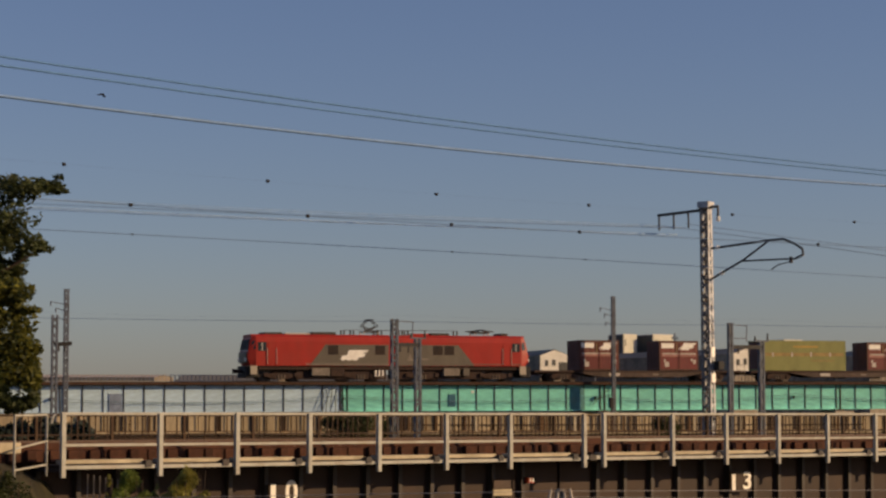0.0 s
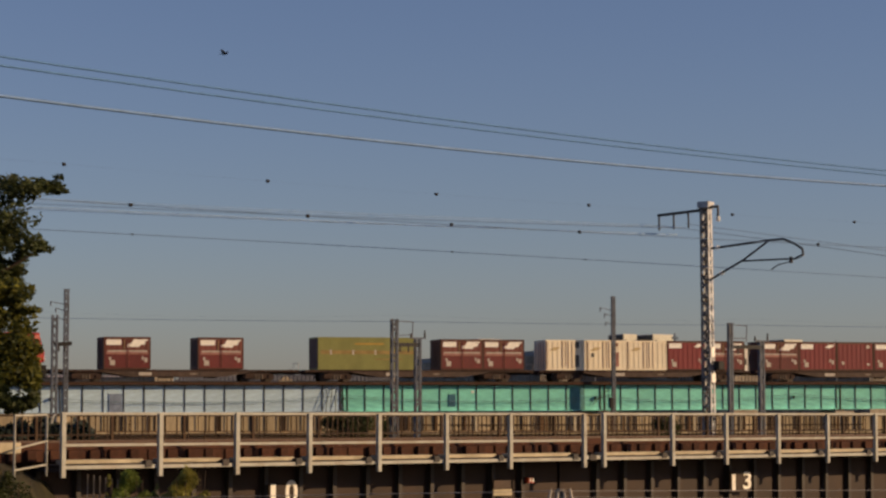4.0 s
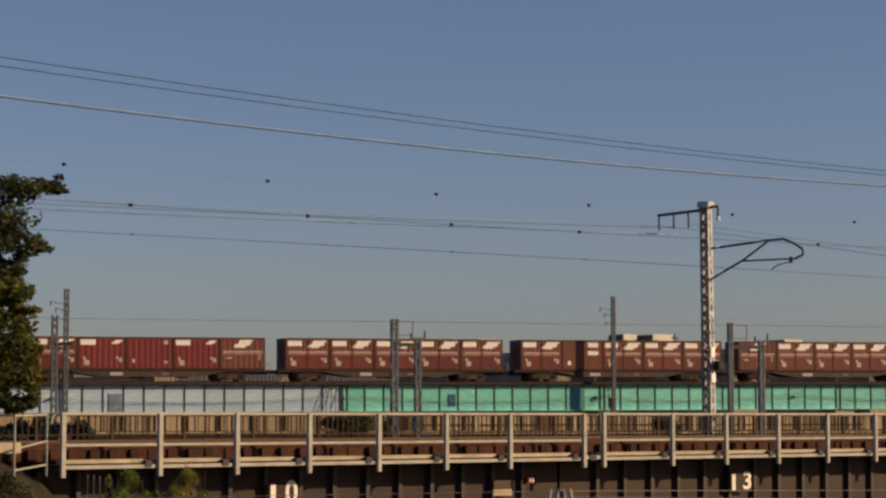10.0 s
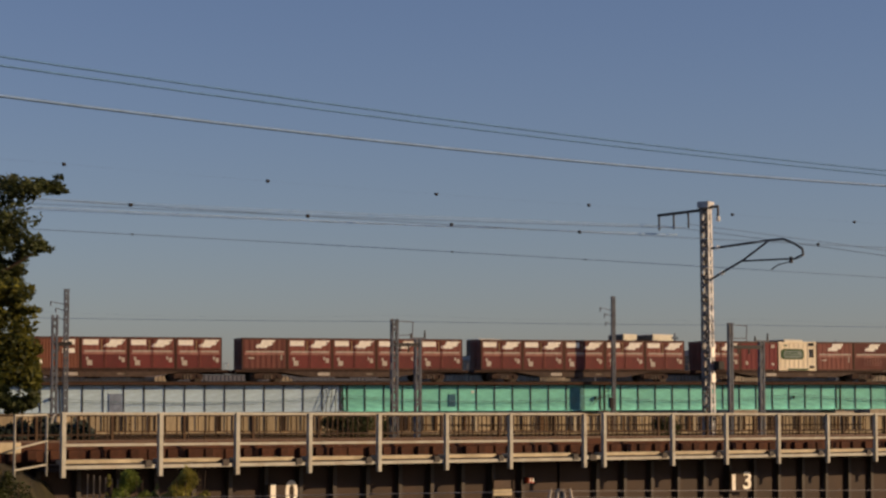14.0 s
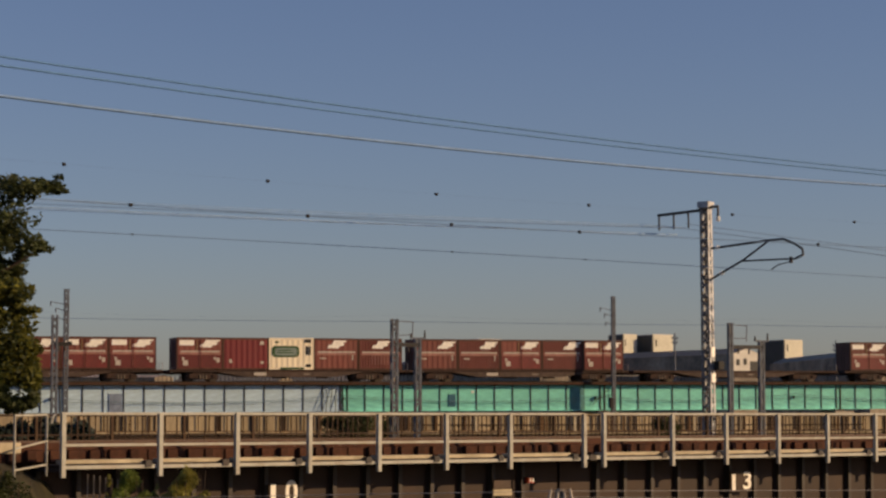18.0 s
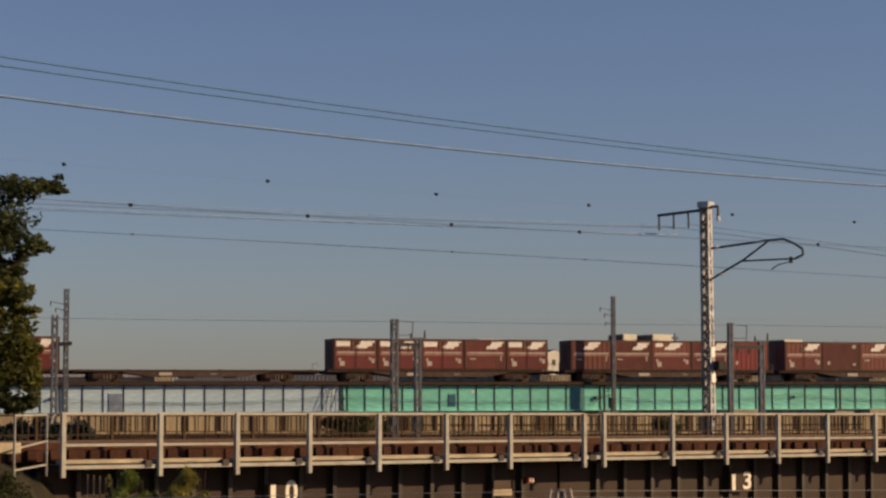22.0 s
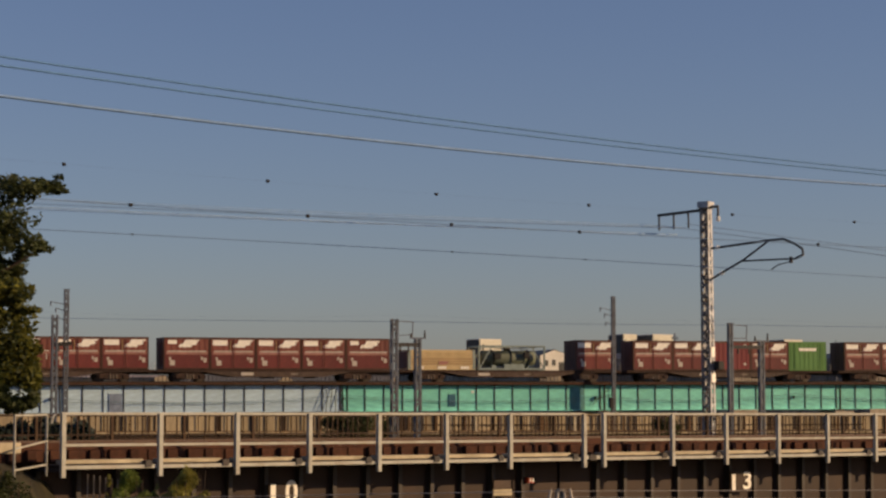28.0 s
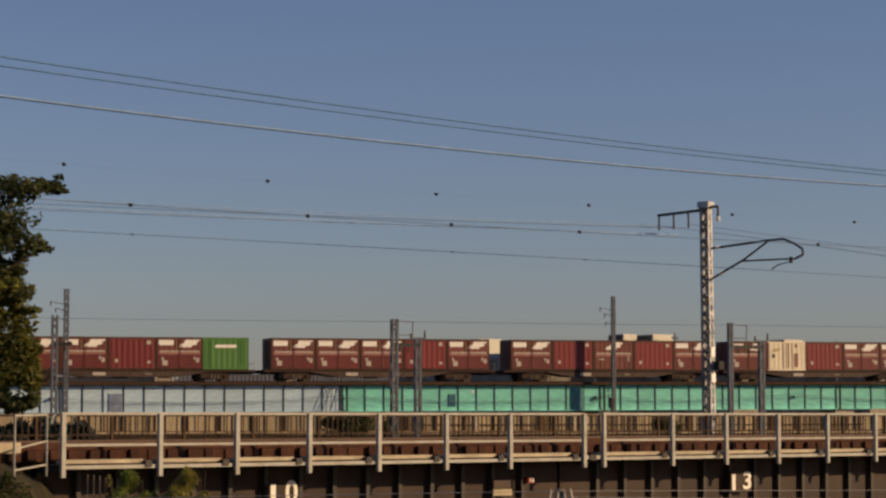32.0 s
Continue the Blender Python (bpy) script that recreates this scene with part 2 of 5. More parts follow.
# ---- ground ----
def build_ground():
    """One sheet: the levee on which the viewer stands, the low ground by the bridges, and out to the horizon."""
    ys = [-4000, -300, -40, 0, 6, 9, 12, 15, 18, 22, 40, 80, 120, 200, 320, 500, 900, 1800, 4400]
    xs = [-4000, -1200, -400, -150, -80, -40, -20, -8, 0, 8, 20, 40, 80, 150, 400, 1200, 4000]
    bm = bmesh.new()
    grid = []
    for y in ys:
        h = 4.3 * (1 - min(1, max(0, (y - 8) / 12)) ** 1.5) if y < 20 else 0.0
        grid.append([bm.verts.new((x, y, h + (0 if abs(x) > 300 or y > 300 else 0.12 * noise.noise((x * 0.1, y * 0.1, 0))))) for x in xs])
    for i in range(len(ys) - 1):
        for j in range(len(xs) - 1):
            bm.faces.new((grid[i][j], grid[i][j + 1], grid[i + 1][j + 1], grid[i + 1][j]))
    ob = new("ground", mesh_of(bm, "ground", "ground", smooth=True))
    tagged(ob, "dry grassy ground with a low levee beside the bridges", "ground", kind="structure")


build_ground()


# ---- far bridge: plate girders, track, masts ----
SPAN = 22.85
FIRST = -0.65 - 3 * SPAN


def far_girder(k):
    """One deck plate girder span with its stiffeners."""
    paint = "green_steel" if k >= 3 else "pale_steel"
    word = "mint green" if k >= 3 else "pale blue-grey"
    x0 = FIRST + k * SPAN
    g = thing("bridge_girder", FAR @ pose(x0, 0, -0.21), f"{word} riveted plate girder span on concrete piers", "bridge girder", "far bridge spans", "structure")
    for y in (-0.95, 0.95):
        if y > 0:
            part("web_plate", boxes((0.12, SPAN - 0.12, y - 0.012, y + 0.012, -2.12, -0.03)), paint, g)
        part("top_flange", boxes((0.08, SPAN - 0.08, y - 0.17, y + 0.17, -0.05, 0.0)), "beam" if y < 0 else paint, g)
        part("bottom_flange", boxes((0.08, SPAN - 0.08, y - 0.17, y + 0.17, -2.17, -2.12)), paint, g)
    part("joint_plate", boxes((-0.115, 0.075, -0.955, -0.905, -2.1, -0.05)), paint, g)
    n = 14
    me = mesh_of(boxes((-0.035, 0.035, -0.06, 0.0, -2.11, -0.055), (-0.05, 0.05, -0.012, 0.0, -2.11, -0.055)), "stiffener", "dark_steel")
    mid = SPAN / 2 - (0.18 if k == 2 else 0.0)
    panel = mesh_of(boxes((0.0, 1.616, -0.012, 0.012, -2.12, -0.03)), "web_panel", paint)
    for i in range(n + 1):
        x = mid + 1.618 * (i - 7) if 0 < i < n else mid + 11.2 * (1 if i else -1)
        piece("stiffener", me, g, pose(x, -0.963, 0))
        if i < n:
            piece("web_panel", panel, g, pose(mid + 1.618 * (i - 7) + (0.06 if i == 0 else -0.06 if i == n - 1 else 0.0), -0.95 + (0.003 if i in (0, n - 1) else 0.0), 0))
    for i in range(0, n + 1, 2):
        x = 0.2 + (SPAN - 0.4) * i / n
        bm = bmesh.new()
        bar(bm, (x, -0.9, -0.2), (x, 0.9, -1.9), 0.08, 0.08)
        bar(bm, (x, 0.9, -0.2), (x, -0.9, -1.9), 0.08, 0.08)
        part("cross_brace", bm, paint, g)
    p = thing("bridge_pier", FAR @ pose(x0, 0, -2.49), "weathered concrete pier under a girder joint", "pier", "far bridge piers", "structure")
    part("shaft", boxes((-0.75, 0.75, -1.7, 1.7, -7.0, -0.45)), "concrete", p, bevel=0.05)
    part("cap", boxes((-0.95, 0.95, -2.0, 2.0, -0.45, -0.05)), "concrete", p, bevel=0.04)
    for y in (-0.95, 0.95):
        part("bearing", boxes((-0.5, 0.5, y - 0.2, y + 0.2, -0.05, 0.1)), "dark_steel", p)


for k in range(7):
    far_girder(k)


def far_track():
    t = thing("railway_track", FAR, "rusty railway track on dark timber sleepers across girders", "railway track", kind="structure")
    lo, hi = FIRST, FIRST + 7 * SPAN
    for y in (-0.56, 0.56):
        part("rail", boxes((lo, hi, y - 0.032, y + 0.032, -0.045, 0.0), (lo, hi, y - 0.009, y + 0.009, -0.12, -0.045), (lo, hi, y - 0.065, y + 0.065, -0.14, -0.12)), "rail", t)
    part("guard_timber", boxes((lo, hi, -1.42, -1.27, -0.14, 0.02)), "beam", t)
    part("guard_timber", boxes((lo, hi, 1.27, 1.42, -0.14, 0.02)), "timber", t)
    part("edge_plank", boxes((lo, hi, -1.52, -1.42, -0.22, -0.03)), "timber", t)
    me = mesh_of(boxes((-0.11, 0.11, -1.45, 1.4, -0.21, -0.142)), "sleeper", "timber")
    x = -34.0
    while x < 66:
        piece("sleeper", me, t, pose(x + random.uniform(-0.03, 0.03), 0, 0))
        x += 0.55
    f = thing("bridge_railing", FAR @ pose(0, 1.9, 0), "pale grey picket railing along the bridge edge", "railing", kind="structure")
    for z in (0.08, 0.58):
        part("rail_bar", boxes((-36, 66, -0.02, 0.02, z, z + 0.05)), "grey_post", f)
    me = mesh_of(boxes((-0.035, 0.035, -0.03, 0.03, -0.35, 0.62)), "post", "grey_post")
    x = -34.0
    while x < 66:
        piece("post", me, f, pose(x, 0, 0))
        x += 0.34
    part("walkway", boxes((-70, 90, -0.45, 0.1, -0.38, -0.34)), "concrete", f)


far_track()


def lattice(bm, x, y, z0, z1, w0, w1, leg=0.05, step=0.6, lace=0.02):
    """A square lattice column: four legs and zigzag lacing."""
    def corner(i, z):
        t = (z - z0) / (z1 - z0)
        w = (w0 + (w1 - w0) * t) / 2
        a, b = ((-1, -1), (1, -1), (1, 1), (-1, 1))[i % 4]
        return Vector((x + a * w, y + b * w, z))
    for i in range(4):
        bar(bm, corner(i, z0), corner(i, z1), leg, leg)
    n = max(2, int((z1 - z0) / step))
    for i in range(4):
        for k in range(n):
            za, zb = z0 + (z1 - z0) * k / n, z0 + (z1 - z0) * (k + 1) / n
            a, b = (i, i + 1) if k % 2 == 0 else (i + 1, i)
            bar(bm, corner(a, za), corner(b, zb), lace, lace)


def far_mast(x, y, top, width, label, arm=0, step=0.45, lace=0.05):
    m = thing("catenary_mast", turned(x, y, 0, FAR_ANGLE), label, "catenary mast", "catenary masts by the far bridge")
    bm = bmesh.new()
    lattice(bm, 0, 0, 0.3, top, width, width, 0.09, step, lace)
    part("column", bm, "far_mast", m)
    part("footing", boxes((-0.5, 0.5, -0.5, 0.5, -0.3, 0.3)), "concrete", m)
    bm = bmesh.new()
    if arm == 1:
        for z, l in ((top - 1.2, -1.2), (top - 1.7, -0.8), (top - 2.4, -0.7)):
            bar(bm, (0, 0, z), (l, 0, z + 0.25), 0.05, 0.05)
            rod(bm, (l, 0, z + 0.25), (l, 0, z - 0.1), 0.05)
        part("bracket", bm, "far_mast", m)
    elif arm == 2:
        bar(bm, (0, 0, top - 0.1), (1.15, 0, top - 0.16), 0.05, 0.05)
        bar(bm, (0, 0, top - 0.95), (1.1, 0, top - 0.9), 0.05, 0.05)
        bar(bm, (1.15, 0, top - 0.14), (1.1, 0, top - 1.1), 0.05, 0.05)
        part("bracket", bm, "far_mast", m)
    elif arm == 3:
        bar(bm, (-0.48, 0, top + 0.04), (0.5, 0, top + 0.04), 0.08, 0.08)
        part("crossbar", bm, "far_mast", m)
        for x, h in ((-0.42, 0.32), (0.45, 0.5)):
            bm = bmesh.new()
            rod(bm, (x, 0, top + 0.08), (x, 0, top + h), 0.07, 8, 0.04)
            part("insulator", bm, "dark_steel", m)
    return m


far_mast(-22.43, 128.0, 11.8, 0.26, "dull grey steel lattice mast beside the bridge")
far_mast(-28.57, 168.0, 15.58, 0.27, "tall slim grey lattice mast with side brackets", 1, 0.3, 0.09)
far_mast(-2.81, 128.0, 11.57, 0.30, "dull grey lattice mast with a small top bracket", 2)
far_mast(-1.5, 131.0, 10.53, 0.28, "short grey lattice post with insulators on top", 3)
far_mast(14.27, 185.7, 15.97, 0.21, "single slim grey mast with thin side brackets", 1)
far_mast(17.36, 134.0, 11.59, 0.2, "dull grey lattice mast with a ladder-like bracket", 2)
far_mast(19.66, 137.0, 10.56, 0.24, "short grey lattice post with insulators on top", 3)


def cross_box(x0, y0, x1, y1, z):
    """The dark equipment girder between a pair of masts."""
    o = thing("mast_crossbeam", pose(0, 0, 0), "dark steel crossbeam bolted between two masts", "crossbeam", "mast crossbeams")
    bm = bmesh.new()
    bar(bm, (x0, y0, z + 0.34), (x1, y1, z + 0.42), 0.12, 0.22)
    part("beam", bm, "loco_dark", o)
    ux, uy = (x1 - x0), (y1 - y0)
    for k in (0.25, 0.6):
        bm = bmesh.new()
        rod(bm, (x0 + ux * k, y0 + uy * k, z + 0.28), (x0 + ux * k, y0 + uy * k, z - 0.05), 0.05, 8)
        part("insulator", bm, "dark_steel", o)
    return o


cross_box(-2.81, 128.0, -1.5, 131.0, 9.75)
cross_box(17.36, 134.0, 19.66, 137.0, 9.8)
cross_box(-22.43, 128.0, -21.5, 128.4, 9.75)


# ---- tan wall and fence posts between the two bridges ----
def tan_wall():
    w = thing("parapet_wall", turned(-10.0, 158.0, 0, FAR_ANGLE), "sunlit tan concrete parapet with dark fence posts", "concrete wall", kind="structure")
    n = 44
    me = mesh_of(boxes((0.03, 2.27, -0.1, 0.1, 0.0, 6.12)), "wall_panel", "tan")
    mp = mesh_of(boxes((-0.05, 0.05, -0.17, -0.1, 0.0, 6.2)), "post", "rust_post")
    for i in range(n):
        piece("wall_panel", me, w, pose(-36 + i * 2.3, random.uniform(-0.02, 0.02), random.uniform(-0.05, 0.0)))
        piece("post", mp, w, pose(-36 + i * 2.3, 0, 0))
    part("base_course", boxes((-36, 66, -0.35, -0.1, 0.0, 4.55)), "beam", w)
    part("ledge", boxes((-36, 66, -0.45, -0.12, 4.66, 4.86)), "tan", w)
    rng = random.Random(11)
    f = thing("slatted_fence", turned(-9.94, 157.8, 0, FAR_ANGLE), "uneven dark board fence before the tan wall", "fence", kind="structure")
    kinds = [mesh_of(boxes((-h, h, -0.02, 0.02, 4.7, t)), "slat", m) for h, t, m in ((0.05, 6.04, "slat"), (0.03, 6.05, "rust_post"), (0.1, 6.04, "slat"), (0.04, 6.03, "rust_post"), (0.09, 6.03, "cream"))]
    x = -16.0
    while x < 46:
        dense = (0.5 if noise.noise((x * 0.25, 2.0, 0)) > 0.0 else 1.0) * (1.5 if x > 2 else 1.9)
        k = rng.choice((0, 1, 1, 0, 3, 1, 3, 1, 4 if x > 4 else 1, 2 if x > 0 else 3))
        piece("slat", kinds[k if x > 0 else (1, 3)[k % 2]], f, pose(x, rng.uniform(-0.02, 0.02), 0))
        x += rng.uniform(0.25, 1.0) * dense
    part("rail_bar", boxes((4, 46, 0.0, 0.04, 5.28, 5.36)), "rust_post", f)
    part("rail_bar", boxes((-16, 46, 0.0, 0.04, 4.86, 4.94)), "slat", f)
    me = mesh_of(boxes((-0.06, 0.06, -0.05, 0.07, 0.0, 6.05)), "post", "rust_post")
    for i in range(26):
        piece("post", me, f, pose(-16 + i * 2.45, 0.06, 0))


tan_wall()


# ---- near bridge ----
NEAR_POSTS = (23.25, 25.63, 27.62, 29.60, 31.59, 33.62, 35.64, 38.10, 38.78, 41.23, 43.24, 45.28, 47.29, 49.33, 51.35, 53.7)


def near_bridge():
    d = thing("bridge_girder", NEAR, "dark brown plate girder bridge with close stiffeners", "bridge girder", "near bridge spans", "structure")
    for a, b in ((8.0, 38.38), (38.48, 68.0)):
        for y in (1.36, 3.05):
            part("web_plate", boxes((a, b, y - 0.012, y + 0.012, 2.6, 4.95)), "brown_steel", d)
            part("top_flange", boxes((a, b, y - 0.2, y + 0.2, 4.95, 5.0)), "brown_steel", d)
            part("bottom_flange", boxes((a, b, y - 0.2, y + 0.2, 2.55, 2.6)), "brown_steel", d)
    me = mesh_of(boxes((-0.075, 0.075, -0.012, 0.0, 2.61, 4.945), (-0.055, 0.055, -0.13, -0.012, 2.61, 4.945)), "stiffener", "dark_steel")
    for k in range(20):
        piece("stiffener", me, d, pose(18.44 + 0.983 * k, 1.346, 0))
    for k in range(19):
        piece("stiffener", me, d, pose(39.7 + 0.993 * k, 1.346, 0))
    t = thing("railway_track", NEAR, "rusty single track on timber sleepers over the girders", "railway track", kind="structure")
    for y in (1.62, 2.69):
        part("rail", boxes((6, 70, y - 0.033, y + 0.033, 5.40, 5.45), (6, 70, y - 0.01, y + 0.01, 5.30, 5.40), (6, 70, y - 0.065, y + 0.065, 5.28, 5.30)), "rail", t)
    for y in (1.92, 2.40):
        part("guard_rail", boxes((6, 70, y - 0.03, y + 0.03, 5.28, 5.43)), "rail", t)
    part("guard_timber", boxes((6, 70, 0.96, 1.12, 5.27, 5.42)), "near_timber", t)
    part("guard_timber", boxes((6, 70, 3.2, 3.35, 5.27, 5.42)), "near_timber", t)
    me = mesh_of(boxes((-0.11, 0.11, 0.85, 3.45, 5.01, 5.26)), "sleeper", "near_timber", bevel=0.012)
    part("packing_plate", boxes((8, 68, 0.93, 0.97, 5.005, 5.26)), "near_timber", t)
    x = 14.0
    while x < 60:
        piece("sleeper", me, t, pose(x + random.uniform(-0.03, 0.03), random.uniform(-0.05, 0.05), 0))
        x += 0.5


near_bridge()


def near_railing():
    r = thing("bridge_railing", NEAR, "off-white steel handrail with square posts along the walkway", "railing", kind="structure")
    for i, s in enumerate(NEAR_POSTS):
        bm = boxes((s - 0.05, s + 0.05, -0.045, 0.0, 4.70, 6.05), (s - 0.05, s - 0.04, 0.0, 0.055, 4.70, 6.05))
        part("post", bm, "white_steel", r, bevel=0.004)
    for a, b in ((23.2, 38.15), (38.73, 54.0)):
        for z0, z1 in ((6.01, 6.07), (5.35, 5.41)):
            part("rail_bar", boxes((a, b, 0.004, 0.06, z0, z1)), "white_steel", r, bevel=0.006)
    w = thing("walkway", NEAR, "narrow bridge walkway with white edge channel and cable trough", "walkway", kind="structure")
    for a, b in zip(NEAR_POSTS, NEAR_POSTS[1:]):
        if b - a < 1:
            part("edge_channel", boxes((a + 0.06, b - 0.06, 0.03, 0.10, 4.90, 5.00)), "white_steel", w)
            part("clamp", boxes((a + 0.2, a + 0.42, 0.0, 0.12, 4.88, 5.02)), "dark_steel", w)
            part("deck_plate", boxes((a + 0.002, b - 0.002, 0.1, 1.14, 4.93, 4.965)), "dark_steel", w)
            continue
        part("edge_channel", boxes((a + 0.06, b - 0.06, 0.03, 0.10, 4.875, 4.95)), "white_steel", w)
        part("cable_trough", boxes((a + 0.07, b - 0.32, 0.14, 0.42, 4.985, 5.07)), "cream", w, bevel=0.008)
        part("clamp", boxes((b - 0.36, b - 0.2, 0.0, 0.16, 4.90, 5.04)), "dark_steel", w)
        part("deck_plate", boxes((a + 0.002, b - 0.002, 0.1, 1.14, 4.93, 4.965)), "dark_steel", w)
        bm = bmesh.new()
        bar(bm, (a, 0.05, 4.86), (a, 1.2, 4.86), 0.07, 0.09)
        part("bracket", bm, "dark_steel", w)
    f = thing("picket_fence", NEAR @ pose(0, 4.35, 0), "dark thin picket railing on the bridge's far side", "picket fence", kind="structure")
    for z in (6.0, 5.55):
        part("rail_bar", boxes((18, 58, -0.02, 0.02, z - 0.02, z + 0.02)), "beam", f)
    me = mesh_of(boxes((-0.012, 0.012, -0.012, 0.012, 4.8, 6.0)), "picket", "rust_post")
    mp = mesh_of(boxes((-0.035, 0.035, -0.035, 0.035, 4.7, 6.04)), "post", "rust_post")
    x = 22.4
    while x < 56:
        if random.random() > 0.25:
            piece("picket", me, f, pose(x, 0, 0))
        x += 0.16
    x = 23.0
    while x < 57:
        piece("post", mp, f, pose(x, 0, 0))
        x += 2.0


near_railing()


def near_mast():
    m = thing("catenary_mast", NEAR @ pose(47.52, 4.7, 0, 0, -0.6, 0), "sunlit galvanised lattice mast with a cantilever arm", "catenary mast")
    bm = bmesh.new()
    z0, z1, h0, h1 = 4.0, 12.15, 0.155, 0.135
    # the side turned from the sun gets darker steel to deepen its shade
    shade_bm = bmesh.new()
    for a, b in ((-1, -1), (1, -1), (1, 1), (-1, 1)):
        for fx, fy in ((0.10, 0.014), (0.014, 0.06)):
            to = shade_bm if a < 0 and fx < 0.05 else bm
            c0, c1 = (a * h0, b * h0), (a * h1, b * h1)
            lo, hi = [[to.verts.new((cx - a * px, cy - b * py, z)) for px, py in ((0, 0), (fx, 0), (fx, fy), (0, fy))] for (cx, cy), z in ((c0, z0), (c1, z1))]
            for i in range(4):
                to.faces.new((lo[i], lo[(i + 1) % 4], hi[(i + 1) % 4], hi[i]))
            to.faces.new(lo)
            to.faces.new(hi)
    n = 30
    for k in range(n):
        za, zb = z0 + (z1 - z0) * k / n, z0 + (z1 - z0) * (k + 1) / n
        h = h0 + (h1 - h0) * k / n - 0.02
        e = 1 if k % 2 else -1
        for f in (-1, 1):
            bar(bm if f < 0 else shade_bm, (-e * h, f * h, za), (e * h, f * h, zb), 0.012, 0.07)
            bar(shade_bm, (f * h, -e * h, za), (f * h, e * h, zb), 0.05, 0.03)
    for ob in (part("column", bm, "mast", m), part("column", shade_bm, "shade_mast", m, "lattice column side painted darker for its shade"),
               part("cap", boxes((-0.19, 0.19, -0.19, 0.19, 12.13, 12.33)), "mast", m, bevel=0.02)):
        ob.matrix_basis = pose(0, 0, 0, 0, 0, 14)
    part("footing", boxes((-0.4, 0.4, -0.6, 0.4, 3.4, 4.4)), "concrete", m)
    bm = bmesh.new()
    for p, q in (((-0.2, 10.93), (-2.46, 11.03)), ((-2.46, 11.03), (-3.05, 11.04)), ((-3.05, 11.04), (-3.5, 10.86)), ((-3.5, 10.86), (-3.76, 10.71)),
                 ((-3.76, 10.71), (-3.78, 10.54)), ((-3.78, 10.54), (-3.47, 10.45))):
        rod(bm, (0, *p), (0, *q), 0.035, 8)
    part("top_tube", bm, "arm_steel", m)
    bm = bmesh.new()
    rod(bm, (0, -0.15, 10.01), (0, -1.48, 10.52), 0.035, 8)
    rod(bm, (0, -1.48, 10.52), (0, -2.46, 11.01), 0.032, 8)
    part("stay_tube", bm, "arm_steel", m)
    bm = bmesh.new()
    rod(bm, (0, -1.48, 10.49), (0, -3.47, 10.45), 0.026, 8)
    part("register_tube", bm, "arm_steel", m)
    bm = bmesh.new()
    rod(bm, (0, -3.32, 10.38), (0.0, -2.84, 10.31), 0.016, 6)
    rod(bm, (0, -2.84, 10.31), (0.0, -2.56, 10.19), 0.016, 6)
    rod(bm, (0, -3.32, 10.51), (0, -3.32, 10.33), 0.05, 8)
    part("steady_arm", bm, "dark_steel", m)
    for y, z, q, w in ((-0.40, 10.94, -0.60, 10.945), (-0.55, 10.16, -0.75, 10.24)):
        bm = bmesh.new()
        rod(bm, (0, y, z), (0, (y + q) / 2, (z + w) / 2), 0.055, 10)
        part("insulator", bm, "porcelain", m)
    bm = bmesh.new()
    bar(bm, (0, 0.2, 12.09), (0, 2.0, 12.06), 0.06, 0.08)
    part("feeder_arm", bm, "dark_steel", m)
    for y in (0.72, 1.34, 1.96):
        bm = bmesh.new()
        rod(bm, (0, y, 12.04), (0, y, 11.6), 0.028, 8)
        part("insulator", bm, "dark_steel", m)
    bm = bmesh.new()
    bar(bm, (0, -0.2, 12.16), (0, -0.5, 12.16), 0.07, 0.07)
    bar(bm, (0, -0.5, 12.16), (0, -0.5, 11.85), 0.05, 0.05)
    part("hook", bm, "dark_steel", m)
    bm = bmesh.new()
    rod(bm, (0, -0.5, 11.86), (0, -0.5, 11.72), 0.06, 8)
    part("insulator", bm, "porcelain", m)
    part("switch_box", boxes((0.0, 0.26, -0.42, -0.19, 7.34, 7.6)), "loco_dark", m, bevel=0.02)
    for x0, x1, lo, hi in ((-0.12, 0.13, 6.98, 7.24), (-0.11, 0.1, 7.72, 8.02)):
        part("sign_plate", boxes((x0, x1, -0.178, -0.16, lo, hi)), "white", m).matrix_basis = pose(0, 0, 0, 0, 0, 14)


near_mast()


# ---- wires ----
def wire(name, label, h, a, b, c, s0, s1, r, material="wire", dots=(), dot_r=0.042, dot_drop=0.0):
    """A wire along the near bridge at the offset h, hanging in a parabola of height a s^2 + b s + c."""
    w = thing(name, NEAR, label, "overhead wire", "overhead wires")
    n = 28
    bm = bmesh.new()
    rings = []
    for i in range(n + 1):
        s = s0 + (s1 - s0) * i / n
        z = a * s * s + b * s + c
        rings.append([bm.verts.new((s, h + r * math.cos(k * math.pi / 2.5), z + r * math.sin(k * math.pi / 2.5))) for k in range(5)])
    for p, q in zip(rings, rings[1:]):
        for k in range(5):
            bm.faces.new((p[k], p[(k + 1) % 5], q[(k + 1) % 5], q[k]))
    part("strand", bm, material, w, smooth=True)
    for s in dots:
        z = a * s * s + b * s + c - dot_drop
        bm = bmesh.new()
        rod(bm, (s - dot_r * 0.8, h, z), (s + dot_r * 0.8, h, z), dot_r, 8)
        part("clamp", bm, "loco_dark", w)


